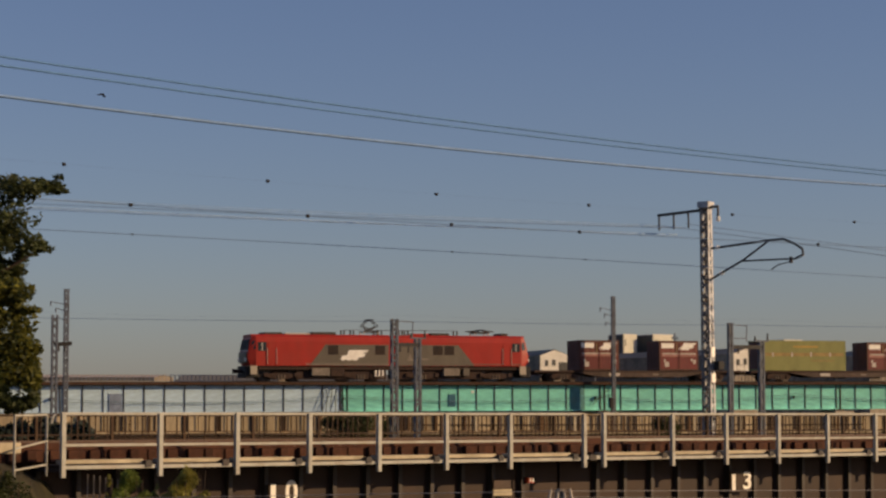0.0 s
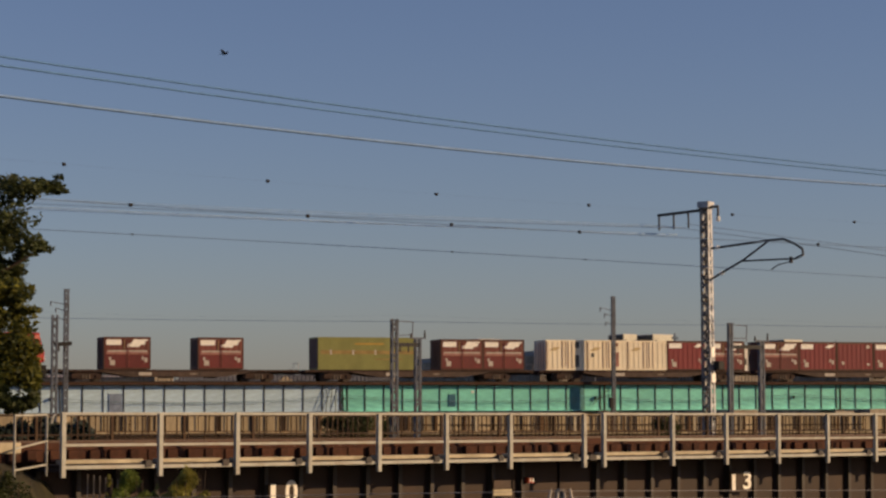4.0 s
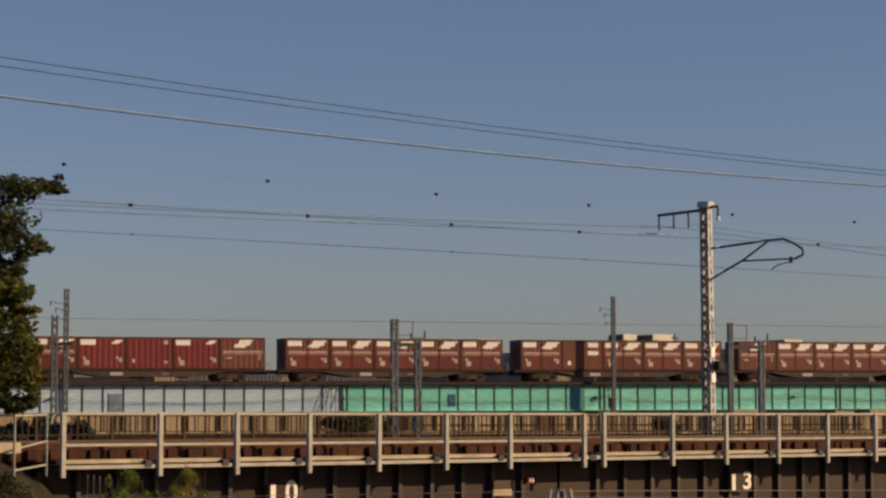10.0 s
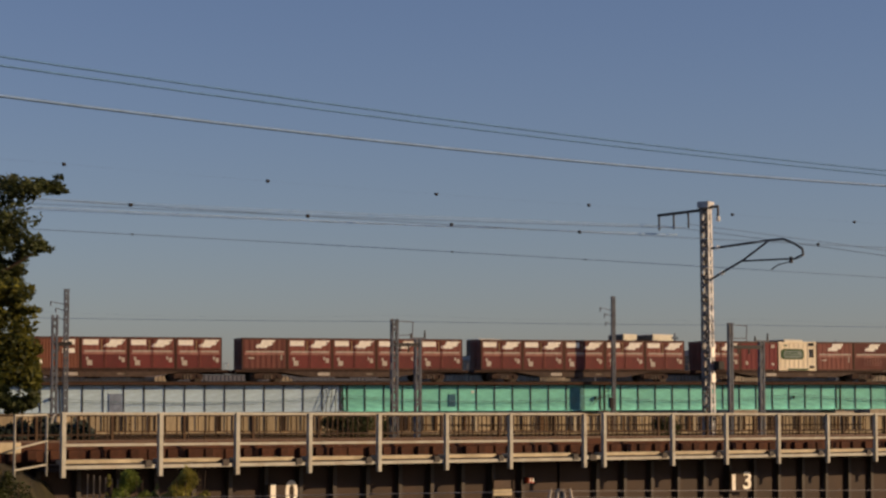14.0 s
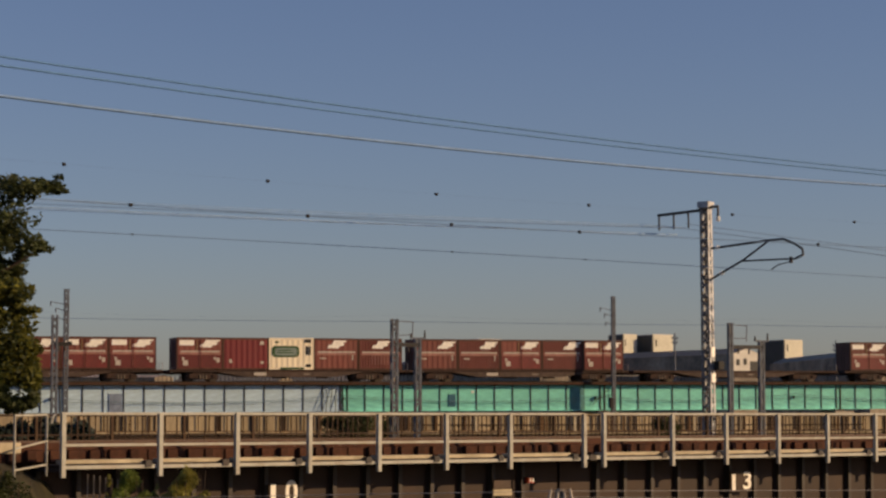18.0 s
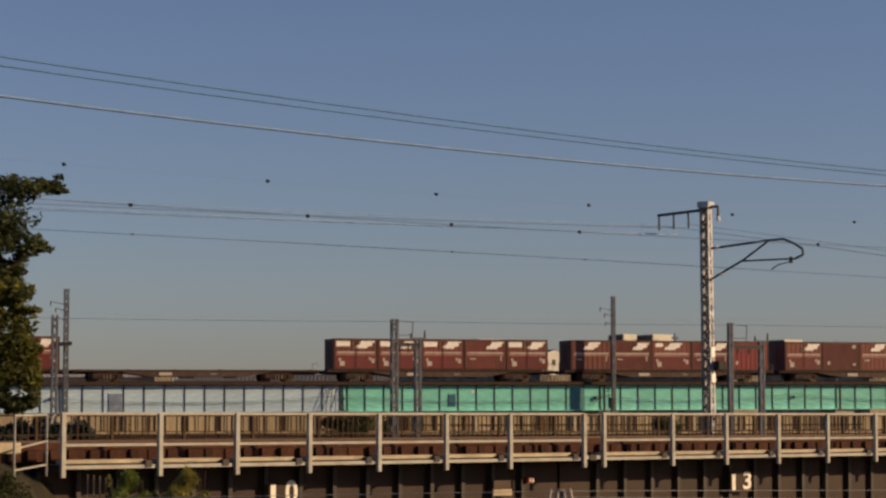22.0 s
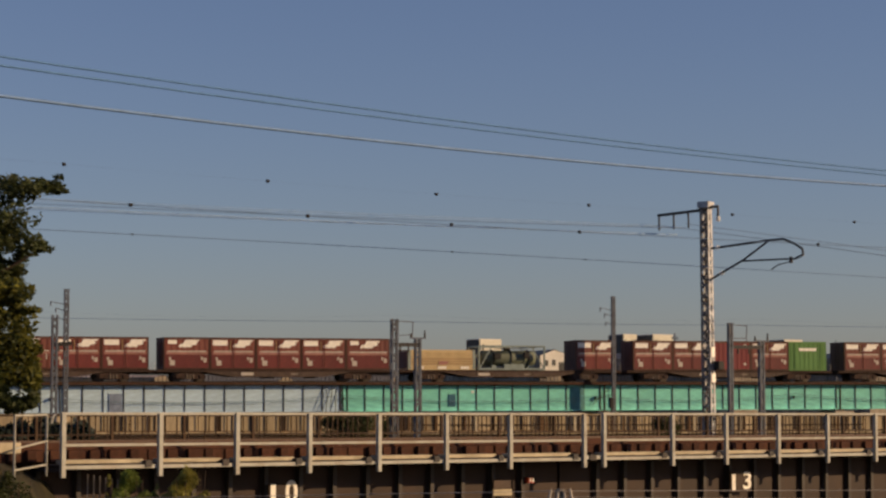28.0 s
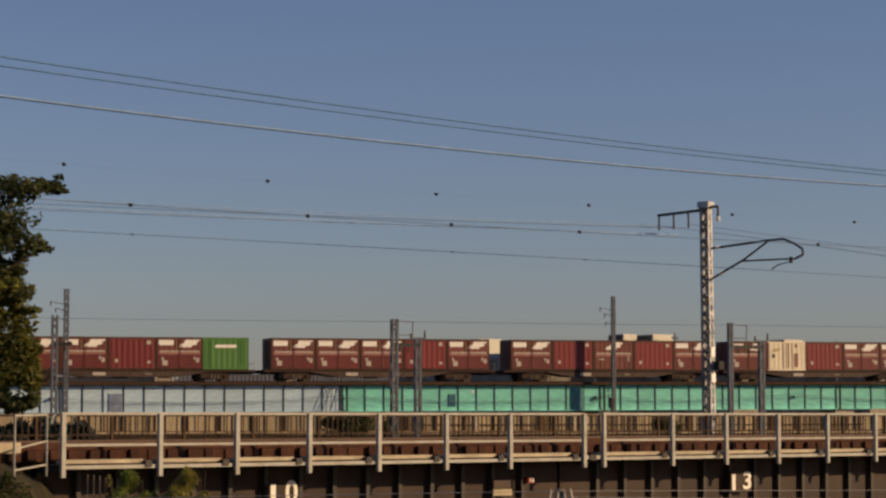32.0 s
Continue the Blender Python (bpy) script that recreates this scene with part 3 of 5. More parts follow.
H0 = 41.15
wire("power_cable", "thick dark power cable high above the bridge", 38.0 - H0, 7.62e-4, -0.0645, 13.855, 0, 85, 0.022, "cable")
wire("power_cable", "thick dark power cable high above the bridge", 37.5 - H0, 6.955e-4, -0.0574, 13.470, 0, 85, 0.022, "cable")
wire("power_cable", "pale bright aluminium cable above the bridge", 37.0 - H0, 9.782e-4, -0.0635, 12.813, 0, 85, 0.034, "bright_cable")
wire("feeder_wire", "thin wire with dark clamps at even steps", 4.2, 3.95e-4, -0.0242, 12.197, 5, 85, 0.0012,
     dots=(25.55, 31.3, 36.7, 42.2, 48.0, 53.5))
wire("feeder_wire", "bundled feeder wire carried on the mast's arm", 6.7, 2.457e-4, 0.00536, 10.957, 5, 47.4, 0.009, "pale_wire")
wire("feeder_wire", "bundled feeder wire carried on the mast's arm", 6.1, 3.78e-4, -0.001, 10.846, 5, 47.4, 0.010)
wire("feeder_wire", "bundled feeder wire carried on the mast's arm", 5.5, 3.2e-4, 0.001, 10.85, 5, 47.4, 0.009, "pale_wire")
wire("messenger_wire", "messenger wire over the near track with clamps", 2.2, 2.554e-4, -0.0091, 10.838, 5, 85, 0.010,
     dots=(26.15, 31.1, 35.58, 40.0, 49.5), dot_r=0.042)
for z, k, r in ((10.74, 2.9e-4, 0.011), (10.68, 3.2e-4, 0.010), (10.79, 2.6e-4, 0.010)):
    wire("feeder_wire", "slack bundled feeder wire below its neighbours", 5.9, k, 0.0008, z, 5, 47.4, r, "pale_wire")
for dy, dz in ((6.75, 0.02), (6.1, -0.08), (5.5, -0.02)):
    wire("feeder_wire", "feeder wire dropping away beyond the mast", dy, -5.2e-4, 0.0132, 12.29 + dz, 47.4, 85, 0.009)
wire("contact_wire", "thin contact wire over the near track", 2.2, -1.42e-4, 0.01304, 9.862, 5, 85, 0.009, dots=(26.2, 35.6, 40.2), dot_r=0.022)


def far_wire(name, label, y, z, r, sag):
    w = thing(name, FAR, label, "overhead wire", "overhead wires")
    stops = (-62, -26, 4.5, 37, 68, 100)
    bm = bmesh.new()
    rings = []
    for a, b in zip(stops, stops[1:]):
        for i in range(8):
            t = i / 8
            p = (a + (b - a) * t, y, z - sag * 4 * t * (1 - t))
            rings.append([bm.verts.new((p[0], p[1] + r * math.cos(k * math.pi / 2.5), p[2] + r * math.sin(k * math.pi / 2.5))) for k in range(5)])
    for p, q in zip(rings, rings[1:]):
        for k in range(5):
            bm.faces.new((p[k], p[(k + 1) % 5], q[(k + 1) % 5], q[k]))
    part("strand", bm, "wire", w)


far_wire("contact_wire", "thin contact wire over the far track", 0.0, 4.98, 0.02, 0.06)
far_wire("messenger_wire", "thin messenger wire over the far track", 0.0, 5.5, 0.003, 0.3)


# ---- details on and before the near bridge ----
def painted_number(figures):
    """Figures painted in white on the girder's web: each with its reach along the web and in height."""
    o = thing("span_number", NEAR @ pose(0, 1.1, 0), "white span number on a dark plate before the girder", "painted number", "span numbers")
    for text, s0, s1, z0, z1 in figures:
        data = bpy.data.curves.new("number", "FONT")
        data.body, data.size, data.extrude, data.offset = text, 1.0, 0.004, 0.02
        me = bpy.data.meshes.new_from_object(bpy.data.objects.new("number", data))
        xs, ys = [v.co.x for v in me.vertices], [v.co.y for v in me.vertices]
        kx, kz = (s1 - s0) / (max(xs) - min(xs)), (z1 - z0) / (max(ys) - min(ys))
        bm = bmesh.new()
        bm.from_mesh(me)
        for v in bm.verts:
            v.co = Vector((s0 + (v.co.x - min(xs)) * kx, -v.co.z, z0 + (v.co.y - min(ys)) * kz))
        part("figure", bm, "white", o)
    a, b, lo = figures[0][1], figures[-1][2], figures[0][3]
    part("plate", boxes((a - 0.05, b + 0.02, 0.006, 0.018, lo - 0.04, lo + 0.5)), "brown_steel", o)
    for k in (a, b - 0.06):
        part("bracket", boxes((k, k + 0.04, 0.018, 0.236, lo + 0.2, lo + 0.26)), "dark_steel", o)


painted_number((("1", 29.296, 29.436, 3.912, 4.429), ("0", 29.714, 30.052, 3.961, 4.508)))
painted_number((("1", 44.611, 44.740, 3.961, 4.399), ("3", 45.048, 45.367, 3.981, 4.459)))


def girder_extras():
    # a red sign, not a lamp; two pale bars stand for its digits
    o = thing("marker_lamp", NEAR @ pose(37.28, 1.12, 4.35), "small red sign box with two pale strokes", "marker lamp")
    part("housing", boxes((-0.1, 0.12, -0.02, 0.2, -0.05, 0.09)), "red_sign", o, bevel=0.02)
    for k in (-0.05, 0.04):
        part("lens", boxes((k, k + 0.05, -0.035, -0.02, -0.02, 0.07)), "porcelain", o)
    o = thing("sign_plate", NEAR @ pose(36.05, 1.16, 4.0), "cream notice plate fixed to the girder", "sign")
    part("plate", boxes((0.0, 0.62, -0.03, 0.02, 0.0, 0.16)), "cream", o, bevel=0.01)
    part("upper_plate", boxes((0.02, 0.6, -0.02, 0.02, 0.17, 0.4)), "wagon", o, bevel=0.01)
    for k in (0.1, 0.46):
        part("bracket", boxes((k, k + 0.06, 0.02, 0.2, 0.02, 0.1)), "dark_steel", o)
    # dark patches on the far girders; the teal one paints a mast's shadow
    for s, w, z0, z1, m in ((19.3, 1.15, -2.4, -0.42, "teal"), (-19.9, 1.05, -2.4, -0.9, "slate"), (8.3, 0.6, -2.0, -1.0, "blue_patch")):
        p = thing("girder_plate", FAR @ pose(s, -0.985, 0), "dark shadow-toned patch on the girder's side", "steel plate", "girder plates")
        part("plate", boxes((0, w, -0.05, 0.018, z0, z1)), m, p, bevel=0.01)


girder_extras()


def girder_tag():
    # small white plate that makes a bright speck on the girder
    o = thing("girder_tag", FAR @ pose(10.32, -0.975, -0.9), "tiny white speck on the green girder", "sign")
    part("plate", boxes((0, 0.22, -0.02, 0.008, 0, 0.2)), "porcelain", o, bevel=0.006)


girder_tag()


def side_railing():
    """The short railing that turns off the bridge's end towards the viewer."""
    r = thing("stair_railing", turned(-8.50, 44.1, 0, 84.3), "short off-white railing turning off the bridge end", "railing")
    for x in (0.0, 2.31):
        part("post", boxes((x - 0.02, x + 0.02, -0.022, 0.022, 4.75, 6.03)), "white_steel", r, bevel=0.004)
    for z0, z1 in ((6.0, 6.02), (5.34, 5.47), (4.92, 4.98)):
        bm = bmesh.new()
        bar(bm, (0.045, 0, z0), (2.265, 0, z1), 0.03, 0.034)
        part("rail_bar", bm, "white_steel", r)
    bm = bmesh.new()
    for i in range(5):
        a, e = i * math.pi / 10, (i + 1) * math.pi / 10
        rod(bm, (2.33 + 0.3 * (1 - math.cos(a)), -0.1, 5.84 + 0.18 * math.sin(a)), (2.33 + 0.3 * (1 - math.cos(e)), -0.1, 5.84 + 0.18 * math.sin(e)), 0.022, 8)
    part("bent_tube", bm, "white_steel", r)
    b = thing("kerb_beam", turned(-8.45, 44.6, 0, 39.16), "cream concrete kerb on the approach bank", "kerb")
    part("beam", boxes((-4.0, 0.0, 0.0, 0.3, 5.24, 5.46)), "cream", b, bevel=0.02)


side_railing()


def embankment():
    """The approach bank at the bridge's end, sloping down towards the viewer."""
    bm = bmesh.new()
    rows = []
    for x, h in ((-60, 1.0), (-30, 1.0), (-16, 1.0), (-11, 1.0), (-9.2, 0.98), (-8.5, 0.9), (-7.6, 0.5), (-6.0, 0.0)):
        rows.append([bm.verts.new((x, y, -0.1 + (5.2 * k + 0.1) * h + 0.06 * noise.noise((x, y, 3)))) for y, k in ((32, 0.0), (36, 0.42), (40, 0.78), (43, 0.95), (44.3, 0.985), (46.0, 0.985), (52.0, 0.95), (60.0, 0.0))])
    for p, q in zip(rows, rows[1:]):
        for i in range(len(p) - 1):
            bm.faces.new((p[i], q[i], q[i + 1], p[i + 1]))
    ob = new("embankment", mesh_of(bm, "embankment", "bank", smooth=True))
    tagged(ob, "brown grassy approach bank at the bridge end", "embankment", kind="structure")


embankment()


def utility_pole():
    p = thing("utility_pole", pose(2.0, 38.0, 0), "low utility pole with pale insulators and crossarm", "utility pole")
    bm = bmesh.new()
    rod(bm, (0, 0, 0), (0, 0, 4.75), 0.12, 10, 0.09)
    part("shaft", bm, "wagon_pale", p)
    bm = bmesh.new()
    bar(bm, (-0.45, -0.1, 4.5), (0.45, -0.1, 4.5), 0.08, 0.08)
    bar(bm, (-0.3, -0.1, 4.2), (0.3, -0.1, 4.2), 0.08, 0.08)
    part("crossarm", bm, "dark_steel", p)
    for x, z in ((-0.2, 4.55), (-0.06, 4.5), (0.08, 4.5), (0.2, 4.56)):
        bm = bmesh.new()
        rod(bm, (x, -0.1, z), (x * 0.8, -0.1, z + 0.2), 0.028, 8, 0.018)
        part("insulator", bm, "label", p)
    w = thing("service_wire", pose(2.0, 38.0, 0), "thin pale service wires strung from the pole", "overhead wire")
    for z, dx, dy, ez in ((4.72, 12.0, 1.5, 4.70), (4.62, 12.0, 0.5, 4.5), (4.72, -11.0, 2.5, 4.45), (4.6, -11.0, 1.5, 4.36)):
        bm = bmesh.new()
        rod(bm, (0, -0.1, z), (dx, dy, ez), 0.007, 5)
        part("strand", bm, "label", w)


utility_pole()


def fence_bars():
    f = thing("metal_fence", pose(-6.7, 42.0, 0), "grey upright metal fence bars before the bridge", "fence")
    me = mesh_of(boxes((-0.011, 0.011, -0.011, 0.011, 0.0, 4.9)), "bar", "wagon_pale")
    for i in range(6):
        piece("bar", me, f, pose(0.0 + i * 0.115, 0, -0.02 * i))
    part("rail_bar", boxes((-0.6, 0.9, -0.015, 0.015, 3.9, 3.96)), "far_mast", f)
    part("rail_bar", boxes((-0.6, 0.9, -0.015, 0.015, 1.2, 1.26)), "far_mast", f)


fence_bars()


def leaning_rods():
    o = thing("leaning_poles", FAR @ pose(-2.2, -1.3, 0), "dark thin poles leaning on the pale girder", "poles")
    for a, b in ((0.0, -0.28), (0.42, 0.05), (0.72, 0.5), (1.3, 1.25)):
        bm = bmesh.new()
        rod(bm, (b, -0.35, -2.75), (a, 0.15, -0.3), 0.03, 6)
        part("pole", bm, "dark_steel", o)
    o = thing("stay_rods", FAR @ pose(21.2, -1.25, 0), "thin dark stay rods slanting across the green girder", "rods")
    for a, b, z0, z1 in ((0.0, 1.5, -1.9, -0.6), (0.1, 2.0, -1.5, -1.0), (1.9, 1.95, -2.3, -0.4)):
        bm = bmesh.new()
        rod(bm, (a, 0.1, z0), (b, 0.1, z1), 0.028, 6)
        part("rod", bm, "dark_steel", o)
    e = thing("equipment_box", turned(13.99, 185.4, 0, FAR_ANGLE), "dark relay box strapped to the mast foot", "equipment box")
    part("case", boxes((-0.2, 0.12, -0.35, -0.05, 6.6, 7.5)), "loco_dark", e, bevel=0.03)
    part("stand", boxes((-0.08, 0.0, -0.25, -0.15, 0.0, 6.6)), "dark_steel", e)


leaning_rods()


def girder_cable(x0, x1, z0, z1, sag, label):
    """A slack cable hung along the face of the far girders."""
    o = thing("girder_cable", FAR @ pose(0, -1.2, 0), label, "cable", "cables along the girders")
    n = 12
    bm = bmesh.new()
    pts = [(x0 + (x1 - x0) * i / n, 0.0, z0 + (z1 - z0) * i / n - sag * 4 * (i / n) * (1 - i / n)) for i in range(n + 1)]
    for p, q in zip(pts, pts[1:]):
        rod(bm, p, q, 0.016, 6)
    part("strand", bm, "cable_blue", o)


for k, (x0, x1, za, zb) in enumerate(((-24.5, -0.8, -1.25, -1.05), (-0.8, 21.5, -1.05, -1.2), (21.5, 40.5, -1.2, -1.0), (40.5, 60.0, -1.0, -1.2))):
    girder_cable(x0, x1, za, zb, 0.45, "thin blue-grey cable slung along the girder")
    girder_cable(x0, x1, za - 0.25, zb - 0.35, 0.22, "thin blue-grey cable slung along the girder")
    for x in (x0, x1):
        part("clip", boxes((x - 0.03, x + 0.03, -1.22, -0.96, -1.45, -1.2)), "dark_steel", thing("cable_bracket", FAR, "small dark bracket that carries girder cables", "bracket", "girder cable brackets"))


# ---- train ----
def skin(bm, length, half, z0, z1, ribs, proud=0.03):
    """A container's shell: flat sides with upright ribs."""
    n = max(2, int(length / ribs))
    step = (length - 0.12) / n
    side = [(0.02, half - proud)]
    for i in range(n):
        x = 0.06 + step * i
        side += [(x + step * 0.2, half - proud), (x + step * 0.28, half - 0.004), (x + step * 0.72, half - 0.004), (x + step * 0.8, half - proud)]
    side.append((length - 0.02, half - proud))
    ring = [(x, -y) for x, y in side] + side[::-1]
    lo = [bm.verts.new((x, y, z0)) for x, y in ring]
    hi = [bm.verts.new((x, y, z1)) for x, y in ring]
    for i in range(len(ring)):
        j = (i + 1) % len(ring)
        bm.faces.new((lo[i], lo[j], hi[j], hi[i]))
    bm.faces.new(lo[::-1])
    bm.faces.new(hi)


def edge_frame(bm, length, half, z0, z1, w=0.09):
    for x in (0, length - w):
        for y in (-half, half - w):
            box(bm, x, x + w, y, y + w, z0, z1)
    for z in (z0, z1 - w):
        for y in (-half, half - w):
            box(bm, w, length - w, y, y + w, z, z + w * (1.3 if z == z0 else 1))
        for x in (0, length - w):
            box(bm, x, x + w, -half + w, half - w, z, z + w)


def emblem(parent, x, z, w, h, y, material="white"):
    """The maker's mark as plain slanted shapes."""
    k = h * 0.45
    outline = ((0.0, 0.08), (0.15, 0.0), (0.2, 0.12), (0.26, 0.12), (0.26, 0.02), (0.47, 0.02), (0.48, 0.14), (0.52, 0.14), (0.53, 0.02), (0.72, 0.02),
               (0.76, 0.30), (0.96, 0.34), (0.98, 0.66), (0.88, 0.68), (0.89, 0.76), (1.02, 0.8), (1.04, 1.0), (0.22, 1.0), (0.2, 0.5), (0.02, 0.46))
    bm = bmesh.new()
    prism(bm, [(x + u * w + v * k, z + v * h) for u, v in outline], y - 0.006, y)
    return part("emblem", bm, material, parent)


L, HALF, TALL = 3.715, 1.22, 2.5
LABELS = {
    "A": "brown-red freight container with white stripe and marks", "C": "dark red freight container with two white marks",
    "D": "plain maroon freight container with a small corner mark", "E": "ribbed brown-red container with pale upright bars",
    "F": "brown-red container with a single white emblem", "G": "rust-brown ribbed container with two white plates",
    "H": "ribbed dark red container, white emblem and stripe", "K": "brown-red container with emblem beside a white panel",
    "B": "brown-red container with white emblem and pale stripe", "P": "smooth dark red container with emblem over a stripe",
    "Q": "ribbed brown-red container with a small corner mark", "V": "cream-white container with dark bands and brown hatch",
    "U": "plain cream-white container with thin dark bands",
    "W": "cream-white freight container with dark upright bands", "X": "cream-white container with a green oval sign",
    "N": "bright green freight container with a white band",
}


def container(kind):
    paint = {"D": "maroon", "C": "maroon", "G": "brown", "W": "white_box", "V": "white_box", "U": "white_box", "X": "white_box", "N": "green_box"}.get(kind, "brownred")
    c = thing("freight_container", pose(0, 0, -50), LABELS[kind], "container", "freight containers on the train")
    bm = bmesh.new()
    skin(bm, L, HALF, 0.1, TALL - 0.04, 0.24 if kind in "EGHQ" else 0.42, 0.04 if kind in "EGHQ" else 0.022)
    part("body", bm, paint, c)
    bm = bmesh.new()
    edge_frame(bm, L, HALF, 0.0, TALL)
    pale = kind in "WVUXN"
    part("frame", bm, paint if pale else "top_rail", c)
    part("top_rail", boxes((0.09, L - 0.09, -HALF - 0.001, -HALF + 0.03, TALL - 0.17, TALL - 0.09)), paint if pale else "door", c)
    part("roof", boxes((0.05, L - 0.05, -HALF + 0.05, HALF - 0.05, TALL - 0.05, TALL + 0.012)), "door" if not pale else paint, c, bevel=0.01)
    bm = boxes((-0.012, 0.02, -1.1, -0.02, 0.15, TALL - 0.12), (-0.012, 0.02, 0.02, 1.1, 0.15, TALL - 0.12))
    part("end_door", bm, "door" if not pale else paint, c)
    bm = bmesh.new()
    for y in (-0.8, -0.25, 0.25, 0.8):
        rod(bm, (-0.03, y, 0.2), (-0.03, y, TALL - 0.2), 0.02)
    part("lock_rod", bm, "dark_steel", c)
    y = -HALF - 0.002
    if kind in "AC":
        part("white_plate", boxes((0.2, 1.38, y - 0.006, y, 1.88, 2.3)), "white", c)
    if kind in "AKB":
        emblem(c, 1.15 if kind == "K" else 1.75, 1.70, 1.42, 0.62, y)
    if kind == "C":
        emblem(c, 2.6, 1.95, 0.75, 0.32, y)
    if kind == "K":
        part("white_plate", boxes((0.35, 1.05, y - 0.006, y, 1.98, 2.3)), "white", c)
    if kind == "F":
        emblem(c, 1.08, 1.68, 1.32, 0.66, y)
    if kind in "EHP":
        emblem(c, 1.9 if kind in "HP" else 1.1, 1.68, 1.3, 0.64, y)
    if kind in "AKFHEBP":
        part("stripe", boxes((0.2, 3.5, y - 0.005, y, 1.16, 1.34)), "salmon", c)
        part("stripe", boxes((0.3, 3.45, y - 0.009, y, 1.35, 1.46)), "label", c)
    if kind in "AB":
        # thin orange bar painted in for the upright highlight left of the emblem
        part("latch", boxes((1.59, 1.645, y - 0.03, y, 1.5, 2.26)), "tan_orange", c)
    if kind in "ACKB":
        part("mark", boxes((0.5, 0.9, y - 0.005, y, 0.3, 0.7)), "label", c)
        part("mark", boxes((0.42, 0.6, y - 0.005, y, 0.71, 0.95)), "label", c)
        part("mark", boxes((3.0, 3.14, y - 0.005, y, 0.75, 1.0)), "label", c)
        part("mark", boxes((3.2, 3.45, y - 0.005, y, 0.55, 0.9)), "label", c)
    if kind in "FHP":
        part("mark", boxes((0.5, 1.0, y - 0.005, y, 0.85, 0.95)), "label", c)
        part("mark", boxes((3.2, 3.3, y - 0.005, y, 0.75, 1.2)), "label", c)
    if kind == "E":
        for i in range(7):
            part("bar", boxes((1.1 + i * 0.27, 1.17 + i * 0.27, y - 0.012, y, 0.4, 1.3)), "salmon", c)
    if kind in "DQ":
        part("mark", boxes((3.0, 3.35, y - 0.005, y, 1.95, 2.15), (3.05, 3.3, y - 0.005, y, 2.15, 2.25)), "label", c)
        part("mark", boxes((0.5, 0.72, y - 0.005, y, 0.5, 0.8)), "label", c)
        part("mark", boxes((3.05, 3.3, y - 0.005, y, 0.45, 0.65)), "label", c)
    if kind == "G":
        part("white_plate", boxes((2.35, 3.3, y - 0.006, y, 1.9, 2.3)), "white", c)
        part("white_plate", boxes((2.35, 3.3, y - 0.006, y, 1.25, 1.6)), "white", c)
        part("mark", boxes((0.5, 0.8, y - 0.005, y, 0.4, 0.75)), "white", c)
    if kind in "AKB":
        part("lower_panel", boxes((0.12, L - 0.12, y - 0.002, y, 0.13, 1.18)), "lower_red", c)
    if kind in "AB":
        bm = boxes((1.78, 1.84, y - 0.03, y, 0.2, 2.3), (1.92, 1.98, y - 0.03, y, 0.2, 2.3))
        part("door_bar", bm, "brownred", c)
    if kind in "WVU":
        for a, b in ((1.5, 1.54), (1.8, 1.84), (2.05, 2.09), (2.4, 2.43)):
            part("band", boxes((a, b, y - 0.02, y, 0.2, 2.4)), "brown", c)
        if kind == "W":
            for e, f in ((1.85, 2.36), (0.25, 1.25)):
                part("vent", boxes((2.72, 3.06, y - 0.02, y, e, f)), "house_dark", c)
        if kind == "V":
            part("hatch", boxes((2.62, 2.98, y - 0.02, y, 0.3, 1.5)), "salmon", c)
            part("placard", boxes((0.42, 0.68, y - 0.02, y, 1.1, 1.42)), "house_dark", c)
            part("vent", boxes((2.7, 2.9, y - 0.02, y, 2.0, 2.3)), "brown", c)
        part("door_bar", boxes((0.02, 0.1, y - 0.01, y, 0.1, 2.4)), "door", c)
        emblem(c, 0.35, 1.6, 0.8, 0.32, y, "tan_box")
    if kind == "X":
        def lozenge(x0, x1, z0, z1, cut, d):
            bm = bmesh.new()
            prism(bm, [(x0, z0 + cut), (x0 + cut, z0), (x1 - cut, z0), (x1, z0 + cut), (x1, z1 - cut), (x1 - cut, z1), (x0 + cut, z1), (x0, z1 - cut)], y - d, y - d + 0.012)
            return bm
        part("oval_sign", lozenge(0.22, 2.5, 0.98, 1.88, 0.2, 0.012), "sign_green", c)
        part("sign_band", lozenge(0.5, 2.3, 1.12, 1.7, 0.12, 0.016), "frame_green", c)
        part("lettering_bar", boxes((0.62, 2.05, y - 0.02, y - 0.016, 1.28, 1.38)), "sign_green", c)
        part("lettering_bar", boxes((0.7, 1.9, y - 0.02, y - 0.016, 1.48, 1.58)), "sign_green", c)
        for a, b, e, f in ((2.95, 3.5, 2.15, 2.42), (3.05, 3.22, 1.15, 1.85), (3.3, 3.46, 1.15, 1.85), (3.05, 3.5, 0.2, 0.42)):
            part("vent", boxes((a, b, y - 0.02, y, e, f)), "loco_dark", c)
        part("mark", boxes((0.5, 0.85, y - 0.006, y, 2.12, 2.24)), "sign_green", c)
        part("sill", boxes((0.9, 2.9, y - 0.02, y, 0.02, 0.16)), "sign_green", c)
    if kind == "N":
        part("stripe", boxes((1.0, 2.7, y - 0.006, y, 1.7, 1.95)), "white", c)
        bm = boxes((0.5, 0.58, y - 0.03, y, 0.2, 2.3), (3.1, 3.18, y - 0.03, y, 0.2, 2.3))
        part("door_bar", bm, "green_box", c)
    return c


